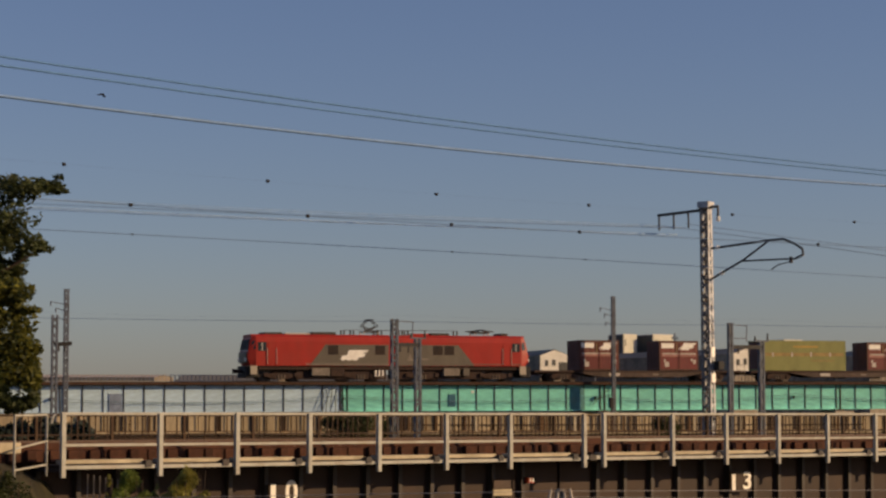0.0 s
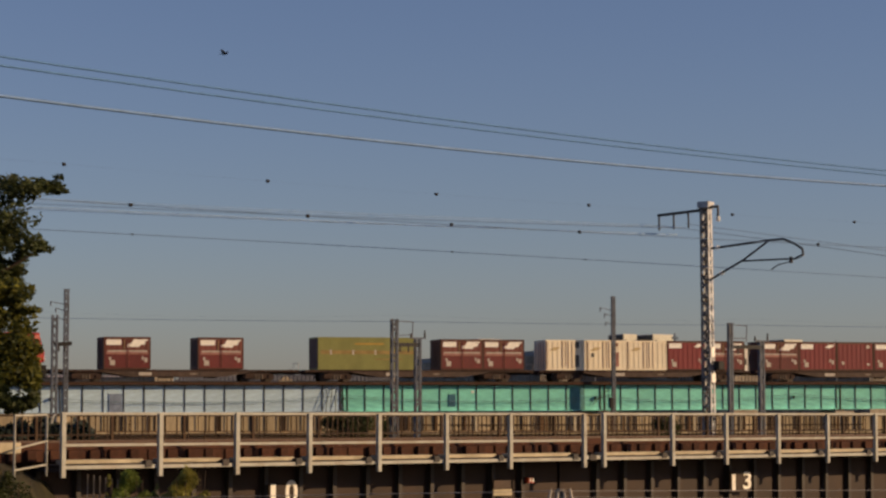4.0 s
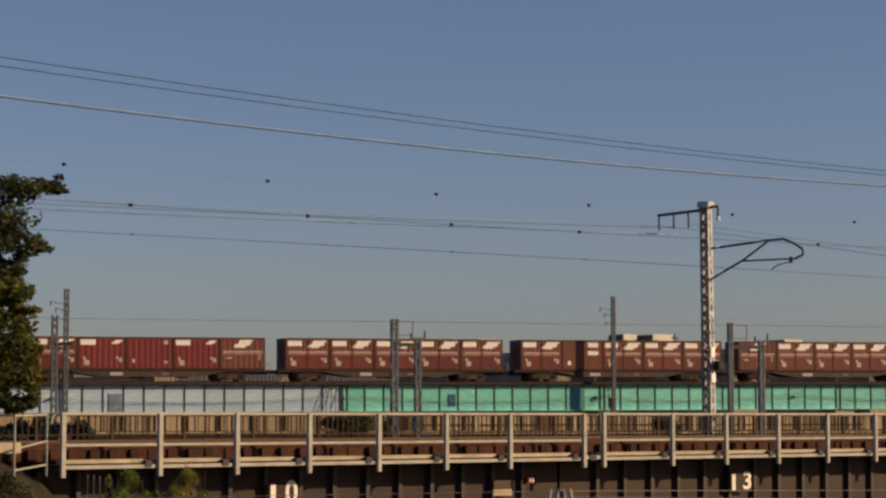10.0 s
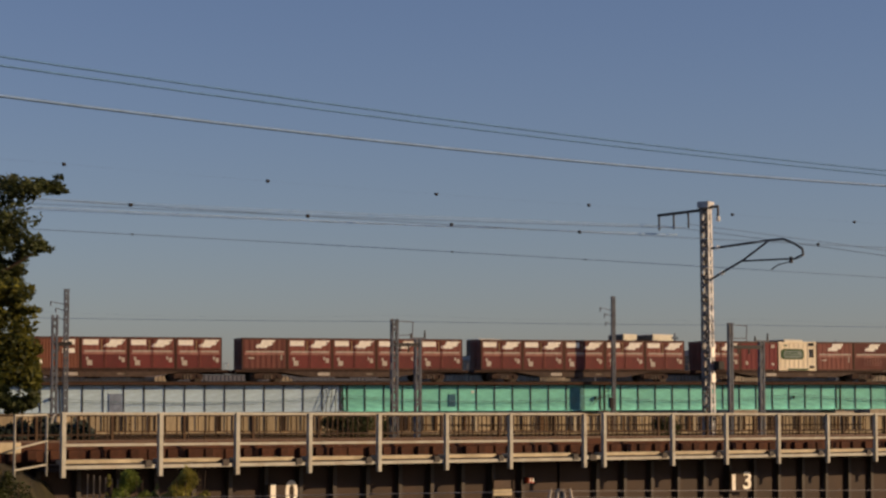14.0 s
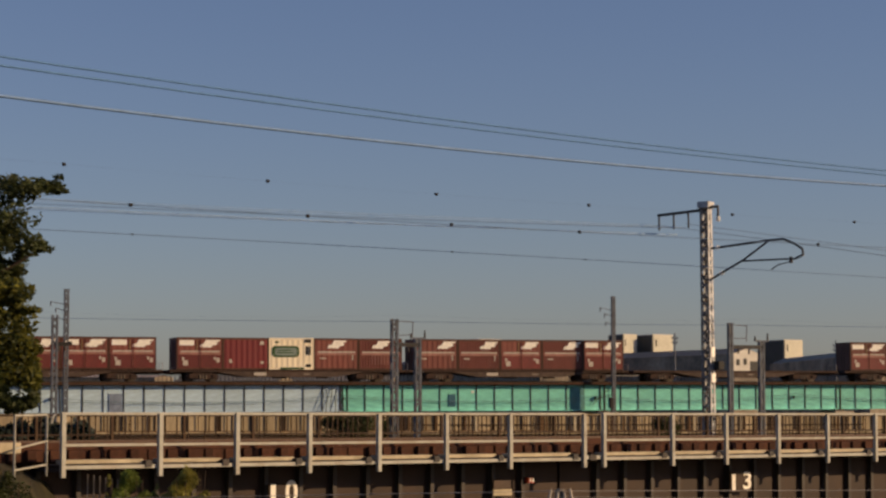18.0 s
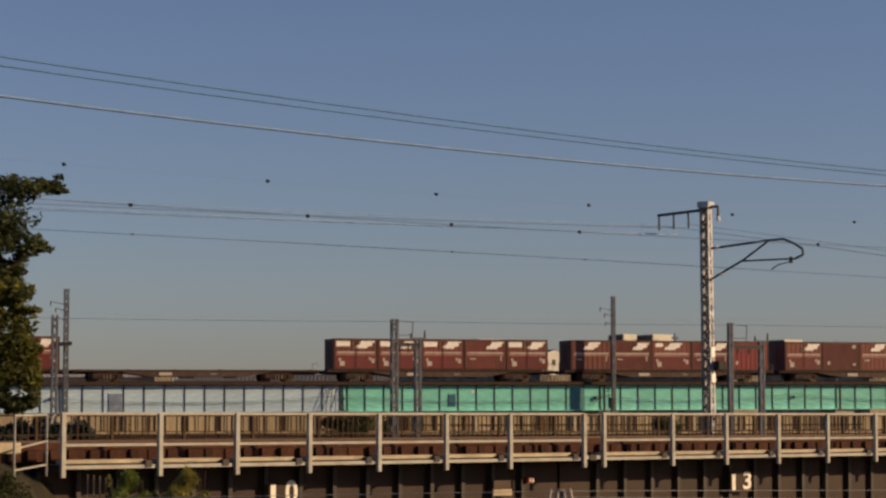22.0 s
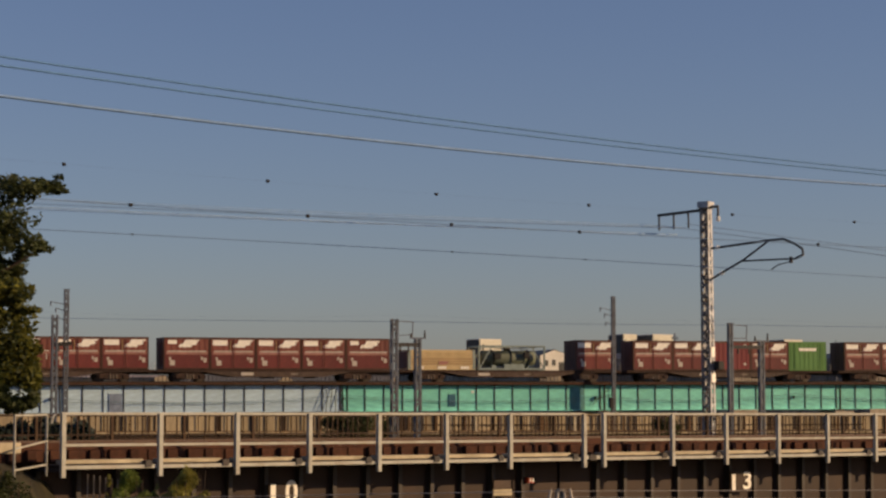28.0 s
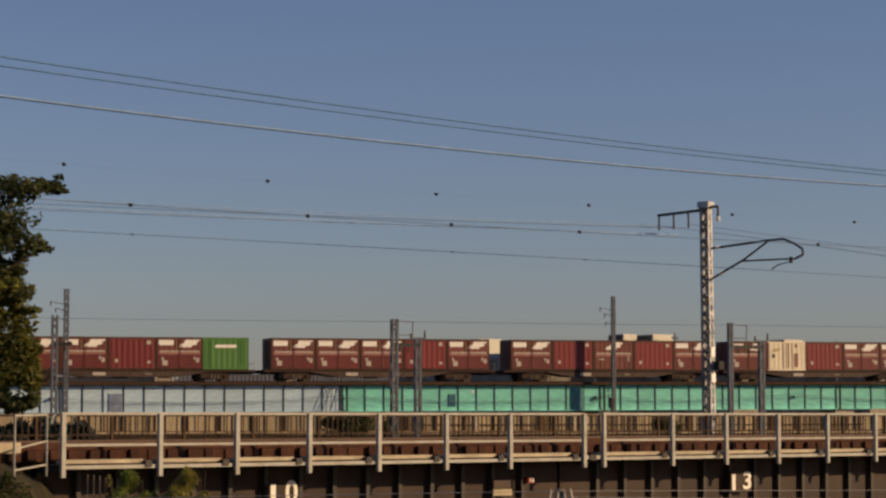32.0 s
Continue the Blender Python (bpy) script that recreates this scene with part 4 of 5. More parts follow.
def long_container(length, tall, paint, label, stripe, ribs):
    c = thing("freight_container", pose(0, 0, -50), label, "container", "freight containers on the train")
    bm = bmesh.new()
    skin(bm, length, HALF, 0.1, tall - 0.04, ribs, 0.01)
    part("body", bm, paint, c)
    bm = bmesh.new()
    edge_frame(bm, length, HALF, 0.0, tall, 0.11)
    part("frame", bm, paint, c)
    part("roof", boxes((0.05, length - 0.05, -HALF + 0.05, HALF - 0.05, tall - 0.05, tall + 0.012)), paint, c)
    part("end_door", boxes((-0.012, 0.02, -1.1, -0.02, 0.15, tall - 0.12), (-0.012, 0.02, 0.02, 1.1, 0.15, tall - 0.12)), "door", c)
    y = -HALF - 0.002
    if stripe == "olive":
        part("stripe", boxes((0.2, length - 0.2, y - 0.006, y, 1.25, 1.55)), "faded_ochre", c)
        for i in range(4):
            part("mark", boxes((1.0 + i * 1.9, 1.14 + i * 1.9, y - 0.01, y - 0.006, 1.2, 1.6)), "label", c)
        part("lettering_bar", boxes((3.1, 5.6, y - 0.006, y, 2.0, 2.16)), "ochre", c)
        part("lettering_bar", boxes((4.8, 7.2, y - 0.006, y, 0.8, 0.9)), "faded_ochre", c)
    else:
        part("stripe", boxes((0.25, length - 0.25, y - 0.008, y, 0.42, 0.95)), "tan_orange", c)
        for k in (0.55, 0.74, 0.97, 1.16, 1.34):
            part("ridge", boxes((0.2, length - 0.2, y - 0.045, y, k, k + 0.07)), "tan_box", c)
        part("hatch", boxes((2.7, 3.5, y - 0.05, y, 0.42, 0.72)), "salmon", c)
        part("ridge", boxes((0.2, length - 0.2, y - 0.03, y, 0.32, 0.40)), "tan_box", c)
        for k in (0.6, 2.6, 4.6):
            part("sign_plate", boxes((k, k + 0.75, y - 0.022, y, 0.08, 0.28)), "white", c)
        part("corner_post", boxes((0.02, 0.28, y - 0.02, y, 0.05, tall)), "frame_green", c)
        part("corner_post", boxes((length - 0.26, length - 0.02, y - 0.02, y, 0.05, tall)), "frame_green", c)
    return c


def tank_container():
    length, tall = 6.0, 2.02
    c = thing("tank_container", pose(0, 0, -50), "grey-green tank inside a pale open steel frame", "tank container", "freight containers on the train")
    bm = bmesh.new()
    edge_frame(bm, length, HALF, 0.0, tall, 0.12)
    part("frame", bm, "frame_green", c)
    bm = bmesh.new()
    n, r = 16, 0.66
    prof = ((0.45, 0.2), (0.55, 0.5), (0.75, r), (5.25, r), (5.45, 0.5), (5.55, 0.2))
    rings = [[bm.verts.new((x, k * math.cos(2 * math.pi * i / n), 0.98 + k * math.sin(2 * math.pi * i / n))) for i in range(n)] for x, k in prof]
    for p, q in zip(rings, rings[1:]):
        for i in range(n):
            bm.faces.new((p[i], p[(i + 1) % n], q[(i + 1) % n], q[i]))
    bm.faces.new(rings[0])
    bm.faces.new(rings[-1][::-1])
    part("tank", bm, "tank", c, smooth=True)
    for x in (1.6, 3.2, 4.8):
        bm = bmesh.new()
        for i in range(n):
            a, b = 2 * math.pi * i / n, 2 * math.pi * (i + 1) / n
            bar(bm, (x, 0.69 * math.cos(a), 0.98 + 0.69 * math.sin(a)), (x, 0.69 * math.cos(b), 0.98 + 0.69 * math.sin(b)), 0.14, 0.05)
        part("band", bm, "dark_steel", c)
    bm = bmesh.new()
    rod(bm, (3.0, 0, 1.6), (3.0, 0, 1.86), 0.3, 12)
    part("manhole", bm, "dark_steel", c)
    part("walkway", boxes((1.8, 4.9, -0.55, -0.15, 1.76, 1.8)), "dark_steel", c)
    bm = bmesh.new()
    for a, b in ((0.12, 1.2), (5.88, 4.8)):
        bar(bm, (a, -1.16, 0.15), (b, -1.16, 1.9), 0.06, 0.09)
        bar(bm, (a, 1.16, 0.15), (b, 1.16, 1.9), 0.06, 0.09)
    part("brace", bm, "frame_green", c)
    part("valve_box", boxes((1.5, 2.1, -1.05, -0.7, 0.9, 1.4), (4.2, 4.7, -1.0, -0.7, 1.0, 1.5)), "loco_dark", c, bevel=0.02)
    part("saddle", boxes((1.4, 1.8, -0.7, 0.7, 0.1, 0.4), (4.6, 5.0, -0.7, 0.7, 0.1, 0.4), (2.4, 4.2, -1.0, -0.6, 0.15, 0.5)), "frame_green", c)
    return c


def bogie(parent, x, gauge_y=0.98, base=1.9, r=0.43):
    b = new("bogie")
    b.parent = parent
    b.matrix_basis = pose(x, 0, 0)
    bm = bmesh.new()
    for y in (-gauge_y, gauge_y):
        prism(bm, [(-1.35, 0.42), (-1.1, 0.62), (-0.5, 0.75), (0.5, 0.75), (1.1, 0.62), (1.35, 0.42), (0.75, 0.32), (0.4, 0.22), (-0.4, 0.22), (-0.75, 0.32)], y - 0.06, y + 0.06)
    box(bm, -0.2, 0.2, -0.9, 0.9, 0.4, 0.72)
    part("side_frame", bm, "under", b)
    for k in (-base / 2, base / 2):
        bm = bmesh.new()
        for y in (-0.62, 0.52):
            rod(bm, (0, y, 0), (0, y + 0.1, 0), r, 18)
            rod(bm, (0, y - 0.02, 0), (0, y + 0.12, 0), r * 0.4, 12)
        rod(bm, (0, -0.8, 0), (0, 0.8, 0), 0.07, 8)
        w = part("wheelset", bm, "wheel", b)
        w.matrix_basis = pose(k, 0, r)
        bm = boxes((k - 0.17, k + 0.17, -gauge_y - 0.13, -gauge_y + 0.05, r - 0.15, r + 0.17))
        part("axle_box", bm, "under", b, bevel=0.02)
    bm = bmesh.new()
    for k in (-0.25, 0.0, 0.25):
        rod(bm, (k, -gauge_y - 0.02, 0.25), (k, -gauge_y - 0.02, 0.6), 0.09, 8)
    part("spring", bm, "wheel", b)
    return b


def wagon():
    w = thing("flat_wagon", pose(0, 0, -50), "long grey-brown container flat wagon on two bogies", "freight wagon", "flat wagons of the train")
    a, e = -0.55, 19.3
    bm = boxes((a, e, -1.15, -1.0, 0.80, 0.97), (a, e, 1.0, 1.15, 0.80, 0.97), (a, a + 0.15, -1.0, 1.0, 0.72, 0.97), (e - 0.15, e, -1.0, 1.0, 0.72, 0.97),
               (a, e, -0.2, 0.2, 0.62, 0.95))
    part("underframe", bm, "under", w)
    part("deck", boxes((a + 0.2, e - 0.2, -1.0, 1.0, 0.90, 0.955)), "wagon", w)
    bm = bmesh.new()
    for y in (-1.17, 1.05):
        prism(bm, [(3.3, 0.80), (5.6, 0.42), (13.2, 0.42), (15.4, 0.80)], y, y + 0.12)
    part("side_sill", bm, "wagon", w)
    part("lettering_bar", boxes((6.3, 7.3, -1.178, -1.172, 0.52, 0.76)), "label", w)
    part("lettering_bar", boxes((10.4, 11.0, -1.178, -1.172, 0.58, 0.70)), "wagon_pale", w)
    bm = bmesh.new()
    rod(bm, (8.0, -0.5, 0.5), (9.2, -0.5, 0.5), 0.2, 12)
    part("brake_cylinder", bm, "under", w)
    part("air_tank", boxes((11.6, 12.6, -0.9, -0.4, 0.32, 0.7)), "under", w, bevel=0.08)
    for x in (2.15, 16.0):
        bogie(w, x)
    for x, s in ((a, -1), (e, 1)):
        bm = bmesh.new()
        box(bm, min(x, x + s * 0.5), max(x, x + s * 0.5), -0.16, 0.16, 0.72, 0.92)
        box(bm, min(x, x + s * 0.28), max(x, x + s * 0.28), -0.25, 0.25, 0.65, 0.9)
        part("coupler", bm, "under", w)
    bm = bmesh.new()
    rod(bm, (e + 0.05, -0.9, 0.9), (e + 0.05, -0.9, 1.5), 0.018)
    rod(bm, (e + 0.05, 0.5, 0.9), (e + 0.05, 0.5, 1.5), 0.018)
    rod(bm, (e + 0.05, -0.9, 1.5), (e + 0.05, 0.5, 1.5), 0.018)
    part("end_rail", bm, "label", w)
    me = mesh_of(boxes((-0.1, 0.1, -1.14, -1.04, 0.956, 1.0), (-0.1, 0.1, 1.04, 1.14, 0.956, 1.0)), "lock_pad", "wagon")
    for i in range(6):
        piece("lock_pad", me, w, pose(0.05 + i * 3.72, 0, 0))
    return w


def pantograph(parent, x, rise):
    p = new("pantograph")
    p.parent = parent
    p.matrix_basis = pose(x, 0, 3.89)
    bm = boxes((-0.7, 0.7, -0.5, -0.42, 0.14, 0.2), (-0.7, 0.7, 0.42, 0.5, 0.14, 0.2), (-0.7, -0.62, -0.5, 0.5, 0.14, 0.2), (0.62, 0.7, -0.5, 0.5, 0.14, 0.2))
    part("base_frame", bm, "dark_steel", p)
    for a in (-0.6, 0.6):
        for b in (-0.45, 0.45):
            bm = bmesh.new()
            rod(bm, (a, b, 0), (a, b, 0.15), 0.07, 8)
            part("insulator", bm, "label", p)
    k = 0.66 if rise > 0.6 else 1.1
    for b in (-0.4, 0.4):
        for s in (-1, 1):
            bm = bmesh.new()
            rod(bm, (-s * 0.4, b, 0.2), (s * k, b * 0.8, 0.2 + rise * 0.5), 0.045)
            part("lower_arm", bm, "dark_steel", p)
            bm = bmesh.new()
            rod(bm, (s * k, b * 0.8, 0.2 + rise * 0.5), (s * 0.12, b * 0.6, 0.2 + rise), 0.035)
            part("upper_arm", bm, "dark_steel", p)
    bm = bmesh.new()
    for s in (-0.14, 0.14):
        rod(bm, (s, -0.6, 0.22 + rise), (s, 0.6, 0.22 + rise), 0.04)
        rod(bm, (s, -0.6, 0.22 + rise), (s, -0.85, 0.12 + rise), 0.03)
        rod(bm, (s, 0.6, 0.22 + rise), (s, 0.85, 0.12 + rise), 0.03)
    part("collector_head", bm, "dark_steel", p)


def locomotive():
    o = thing("electric_locomotive", pose(0, 0, -50), "red and grey double electric freight locomotive", "locomotive")
    W = 1.4

    def shell(x0, x1, nose):
        """One half of the body: rounded roof edges, raked nose at the outer end."""
        bm = bmesh.new()
        prof = [(-W, 1.3), (-W, 1.75), (-W, 2.2), (-W, 3.05), (-W + 0.12, 3.4), (-W + 0.42, 3.58), (W - 0.42, 3.58), (W - 0.12, 3.4), (W, 3.05), (W, 2.2), (W, 1.75), (W, 1.3)]
        def ends(x, z):
            if x != (x0 if nose < 0 else x1):
                return x
            return x - nose * (0.12 + 0.34 * max(0.0, (z - 2.2) / 1.38) ** 1.3 + 0.22 * max(0.0, (1.75 - z) / 0.45))
        rows = []
        shoulder = x0 + 0.75 if nose < 0 else x1 - 0.75
        for x in sorted((x0, shoulder, x1)):
            tip = x == (x0 if nose < 0 else x1)
            rows.append([bm.verts.new((ends(x, z), y * (0.87 if tip else 1.0), z)) for y, z in prof])
        n = len(prof)
        for p, q in zip(rows, rows[1:]):
            for i in range(n):
                bm.faces.new((p[i], p[(i + 1) % n], q[(i + 1) % n], q[i]))
        bm.faces.new(rows[0][::-1])
        bm.faces.new(rows[-1])
        return part("body", bm, "red", o)

    shell(0.0, 12.08, -1)
    shell(12.40, 24.35, 1)
    y = -W - 0.003
    for s, diag in ((1, ((5.2, 1.32), (6.55, 2.85), (11.9, 2.85), (11.9, 1.32))), (2, ((12.6, 1.32), (12.6, 2.85), (18.0, 2.85), (19.4, 1.32)))):
        bm = bmesh.new()
        prism(bm, list(diag), y - 0.006, y)
        part("grey_panel", bm, "loco_grey", o)
        bm = bmesh.new()
        prism(bm, list(diag), -y, -y + 0.006)
        part("grey_panel", bm, "loco_grey", o)
    part("white_line", boxes((4.9, 11.9, y - 0.012, y - 0.006, 1.38, 1.46)), "wagon_pale", o)
    part("white_line", boxes((12.6, 23.5, y - 0.012, y - 0.006, 1.40, 1.46)), "loco_grey", o)
    e = emblem(o, 7.75, 1.68, 2.0, 0.78, y - 0.008)
    bm = bmesh.new()
    prism(bm, [(13.45, 1.68), (14.05, 1.68), (13.75, 2.22)], y - 0.012, y - 0.007)
    part("emblem", bm, "wagon_pale", o, "pale triangular mark")
    part("lettering_bar", boxes((14.2, 15.4, y - 0.012, y - 0.007, 1.74, 1.86)), "wagon_pale", o)
    for x in (6.75, 10.75, 15.75, 16.75):
        g = part("grille", boxes((x, x + 0.85, y - 0.02, y - 0.006, 2.12, 2.8)), "under", o)
        bm = bmesh.new()
        for i in range(6):
            box(bm, x + 0.03, x + 0.82, y - 0.035, y - 0.02, 2.16 + i * 0.105, 2.2 + i * 0.105)
        part("louvre", bm, "loco_dark", g)
    # cabs
    for x, s in ((0.0, 1), (24.35, -1)):
        a, b = sorted((x + s * 0.95, x + s * 1.55))
        part("window_frame", boxes((a - 0.06, b + 0.06, y - 0.008, y, 2.36, 3.0)), "loco_dark", o)
        part("window_post", boxes(((a + b) / 2 - 0.04, (a + b) / 2 + 0.04, y - 0.02, y - 0.014, 2.4, 2.96)), "label", o)
        part("side_window", boxes((a, b, y - 0.014, y, 2.42, 2.95)), "glass", o, "pale reflecting cab side window")
        a, b = sorted((x + s * 1.75, x + s * 2.35))
        d = part("cab_door", boxes((a, b, y - 0.016, y, 1.35, 3.0)), "red", o)
        for k in (a - 0.1, b + 0.07):
            part("handrail", boxes((k, k + 0.03, y - 0.07, y - 0.03, 1.4, 2.6)), "label", d)
        for e in (-1, 1):
            bm = bmesh.new()
            ring = [(x + s * 0.38, e * 1.285, 2.5), (x + s * 0.72, e * 1.405, 2.5), (x + s * 0.78, e * 1.405, 3.08), (x + s * 0.46, e * 1.30, 3.08)]
            out = [bm.verts.new(p) for p in ring]
            inn = [bm.verts.new((p[0], p[1] - e * 0.08, p[2])) for p in ring]
            bm.faces.new(out)
            bm.faces.new(inn[::-1])
            for i in range(4):
                bm.faces.new((out[i], inn[i], inn[(i + 1) % 4], out[(i + 1) % 4]))
            part("corner_window", bm, "glass", o, "dark glass round the cab corner")
        for yy in (-1.16, 0.06):
            bm = bmesh.new()
            prism(bm, [(x + s * 0.13, 2.45), (x + s * 0.315, 3.2), (x + s * 0.4, 3.2), (x + s * 0.215, 2.45)], yy, yy + 1.1)
            part("windshield", bm, "glass" if s < 0 else "loco_dark", o, "dark raked windscreen pane")
        bm = bmesh.new()
        prism(bm, [(x + s * 0.135, 2.38), (x + s * 0.15, 2.45), (x + s * 0.25, 2.45), (x + s * 0.235, 2.38)], -1.18, 1.18)
        part("windshield_sill", bm, "label", o)
        a, b = sorted((x - s * 0.0, x + s * 0.12))
        # leading nose is grey instead of red: its shade is put into the colour
        part("nose_panel", boxes((a, b, -1.1, 1.1, 1.5, 2.3)), "loco_grey" if s > 0 else "red", o, bevel=0.05)
        for yy in (-0.95, 0.95):
            bm = bmesh.new()
            rod(bm, (x + s * 0.02, yy, 1.75), (x - s * 0.06, yy, 1.75), 0.14, 12)
            part("headlight", bm, "porcelain", o)
        a, b = sorted((x - s * 0.15, x + s * 0.9))
        part("skirt", boxes((a + 0.1, b, -1.2, 1.2, 0.35, 1.3)), "loco_dark", o, bevel=0.05)
        a, b = sorted((x + s * 0.25, x + s * 0.95))
        part("cab_step", boxes((a + 0.05, b - 0.1, -1.40, -1.32, 0.6, 1.3)), "concrete", o, "pale grey cab steps")
        a, b = sorted((x - s * 0.75, x + s * 0.2))
        part("coupler", boxes((a, b, -0.16, 0.16, 0.75, 1.0), (a, a + 0.3, -0.25, 0.25, 0.7, 1.05)), "under", o)
        a, b = sorted((x + s * 0.36, x + s * 1.0))
        part("brow", boxes((a, b, -1.05, 1.05, 3.36, 3.57)), "red", o, bevel=0.05)
    part("gangway", boxes((12.08, 12.40, -1.15, 1.15, 1.2, 3.42)), "loco_dark", o)
    # roof
    for a, b, h, m in ((1.6, 3.1, 0.14, "dark_steel"), (3.3, 5.4, 0.10, "label"), (5.6, 7.6, 0.18, "dark_steel"), (14.2, 15.6, 0.12, "red"), (15.8, 17.4, 0.16, "dark_steel"), (22.0, 22.6, 0.18, "dark_steel")):
        part("roof_box", boxes((a, b, -0.85, 0.85, 3.57, 3.6 + h)), m, o, bevel=0.03)
    for x in (8.4, 9.2, 11.2, 11.6, 12.9, 13.4, 13.9, 18.2):
        for yy in (-0.5, 0.3):
            bm = bmesh.new()
            rod(bm, (x, yy, 3.56), (x, yy, 3.95), 0.07, 8)
            part("insulator", bm, "dark_steel", o)
    bm = bmesh.new()
    rod(bm, (8.4, -0.5, 3.95), (18.2, -0.5, 3.95), 0.02)
    part("roof_bus_bar", bm, "dark_steel", o)
    # the body's full height over the underframe
    for ob in o.children_recursive:
        if ob.data:
            for v in ob.data.vertices:
                v.co.z += 0.10 * max(0.0, v.co.z - 1.3)
    pantograph(o, 10.7, 0.97)
    pantograph(o, 20.4, 0.2)
    # running gear
    part("underframe", boxes((1.0, 12.05, -1.25, 1.25, 1.0, 1.3), (12.45, 23.4, -1.25, 1.25, 1.0, 1.3)), "under", o)
    part("belly", boxes((4.2, 11.8, -1.0, 1.0, 0.24, 1.05), (12.7, 20.2, -1.0, 1.0, 0.24, 1.05), (0.9, 4.2, -0.5, 0.5, 0.6, 1.0), (20.2, 23.5, -0.5, 0.5, 0.6, 1.0)), "under", o)
    for x in (2.9, 9.6, 14.9, 21.4):
        bogie(o, x, 1.05, 2.5, 0.56)
    for a, b in ((5.4, 6.9), (16.7, 18.1), (18.4, 18.95)):
        part("equipment_box", boxes((a, b, -1.38, -1.0, 0.5, 1.12)), "wagon_pale" if b < 18.5 else "loco_grey", o, bevel=0.03)
    part("equipment_box", boxes((7.0, 8.1, -1.3, -0.6, 0.45, 1.1), (11.0, 11.6, -1.35, -0.7, 0.6, 1.1)), "under", o, bevel=0.03)
    for k in (10.75, 11.05, 11.35):
        part("lettering_bar", boxes((k, k + 0.13, -1.362, -1.352, 0.45, 0.95)), "white", o)
    return o


# the train's make-up: start of each wagon along the track, and its load
TRAIN = (
    (16.47, ((3.5, "A"), (11.0, "A"))),
    (36.87, ((0.5, "olive"), (11.03, "A"), (14.75, "A"))),
    (57.27, "WVUCA"), (77.67, "ACDCF"), (98.1, "AAAAA"), (118.5, "AGAAA"), (138.9, "FAAAA"), (159.3, "AAAAA"),
    (179.7, "ADXFE"), (199.6, "PHBHA"), (219.9, ""), (240.5, "AAAHA"), (261.4, "FHKHD"), (281.8, "BQFAA"), (301.75, "KAAAK"),
    (321.97, ((0.1, "tan"), (6.3, "tank"), (15.1, "A"))),
    (342.4, "AADAN"), (363.0, "AAADA"), (383.7, "ADFDA"), (404.1, "AVDAA"),
)
PITCH = 3.76


def build_train():
    """Returns (thing, start along the track, height over the rail) for all that rolls."""
    rolling = [(locomotive(), -8.95, 0.0)]
    made = {}

    def take(key):
        if key not in made:
            if key == "olive":
                ob = long_container(8.35, 2.6, "olive", "long olive green container with an ochre stripe", "olive", 2.0)
            elif key == "tan":
                ob = long_container(5.92, 1.62, "tan_box", "low tan container with horizontal ridges", "tan", 2.6)
            elif key == "tank":
                ob = tank_container()
            elif key == "wagon":
                ob = wagon()
            else:
                ob = container(key)
            made[key] = ob
            return ob
        return copy_thing(made[key], pose(0, 0, -50))

    for start, load in TRAIN:
        rolling.append((take("wagon"), start, 0.0))
        rows = load if load and not isinstance(load, str) else [(i * PITCH, k) for i, k in enumerate(load)]
        for x, key in rows:
            rolling.append((take(key), start + x, 1.0))
    return rolling


ROLLING = build_train()


def travelled(t):
    """Metres that the train has gone after t seconds: about 9.9 m/s at first, gathering speed."""
    return 1.027 * (9.640087 * t + 0.0902494 * t * t / 2 + 0.00115416 * t ** 3 / 6 - 1.8467e-05 * t ** 4 / 24)


# ---- houses beyond the far bridge ----
def block_house(x0, x1, x2, y, z0, top, label):
    """A flat-roofed block: end from x0 to x1 coloured dark as shade, lit front from x1 to x2."""
    o = thing("building", pose(0, 0, 0), label, "building", "buildings beyond the railway")
    deep = (x1 - x0) * 2.2
    vs = [(x1, y), (x2, y + (x2 - x1) * 0.75), (x2 - (x1 - x0) * 0.2, y + deep), (x0, y + deep * 0.9)]
    for i, m in enumerate(("house_wall", "house_wall", "house_wall", "house_dark")):
        (ax, ay), (bx, by) = vs[i], vs[(i + 1) % 4]
        nx, ny = (by - ay), -(bx - ax)
        k = 0.15 / math.hypot(nx, ny)
        ring = ((ax, ay), (bx, by), (bx - nx * k, by - ny * k), (ax - nx * k, ay - ny * k))
        base = 6 + 6.6 * y / 330
        for z0, z1, paint in ((0, base, "shed_wall"), (base, top, m)):
            bm = bmesh.new()
            lo = [bm.verts.new((px, py, z0)) for px, py in ring]
            hi = [bm.verts.new((px, py, z1)) for px, py in ring]
            for j in range(4):
                bm.faces.new((lo[j], lo[(j + 1) % 4], hi[(j + 1) % 4], hi[j]))
            bm.faces.new(hi)
            part("wall", bm, paint, o)
    bm = bmesh.new()
    lo = [bm.verts.new((px, py, top)) for px, py in vs]
    hi = [bm.verts.new((px, py, top + 0.15)) for px, py in vs]
    for j in range(4):
        bm.faces.new((lo[j], lo[(j + 1) % 4], hi[(j + 1) % 4], hi[j]))
    bm.faces.new(hi)
    part("roof", bm, "house_white", o)
    part("window", boxes((x1 + (x2 - x1) * 0.14, x1 + (x2 - x1) * 0.2, y + (x2 - x1) * 0.1, y + (x2 - x1) * 0.2, top - 2.0, top - 0.8)), "house_dark", o)
    return o


block_house(4.03, 6.22, 10.08, 380, 0, 19.0, "cream flat-roofed building block")
block_house(30.18, 32.48, 35.15, 400, 0, 20.55, "cream flat-roofed building block")
block_house(35.25, 37.92, 41.92, 401, 0, 20.55, "cream flat-roofed building block")
block_house(60.13, 63.1, 66.97, 410, 0, 19.9, "cream flat-roofed building block")


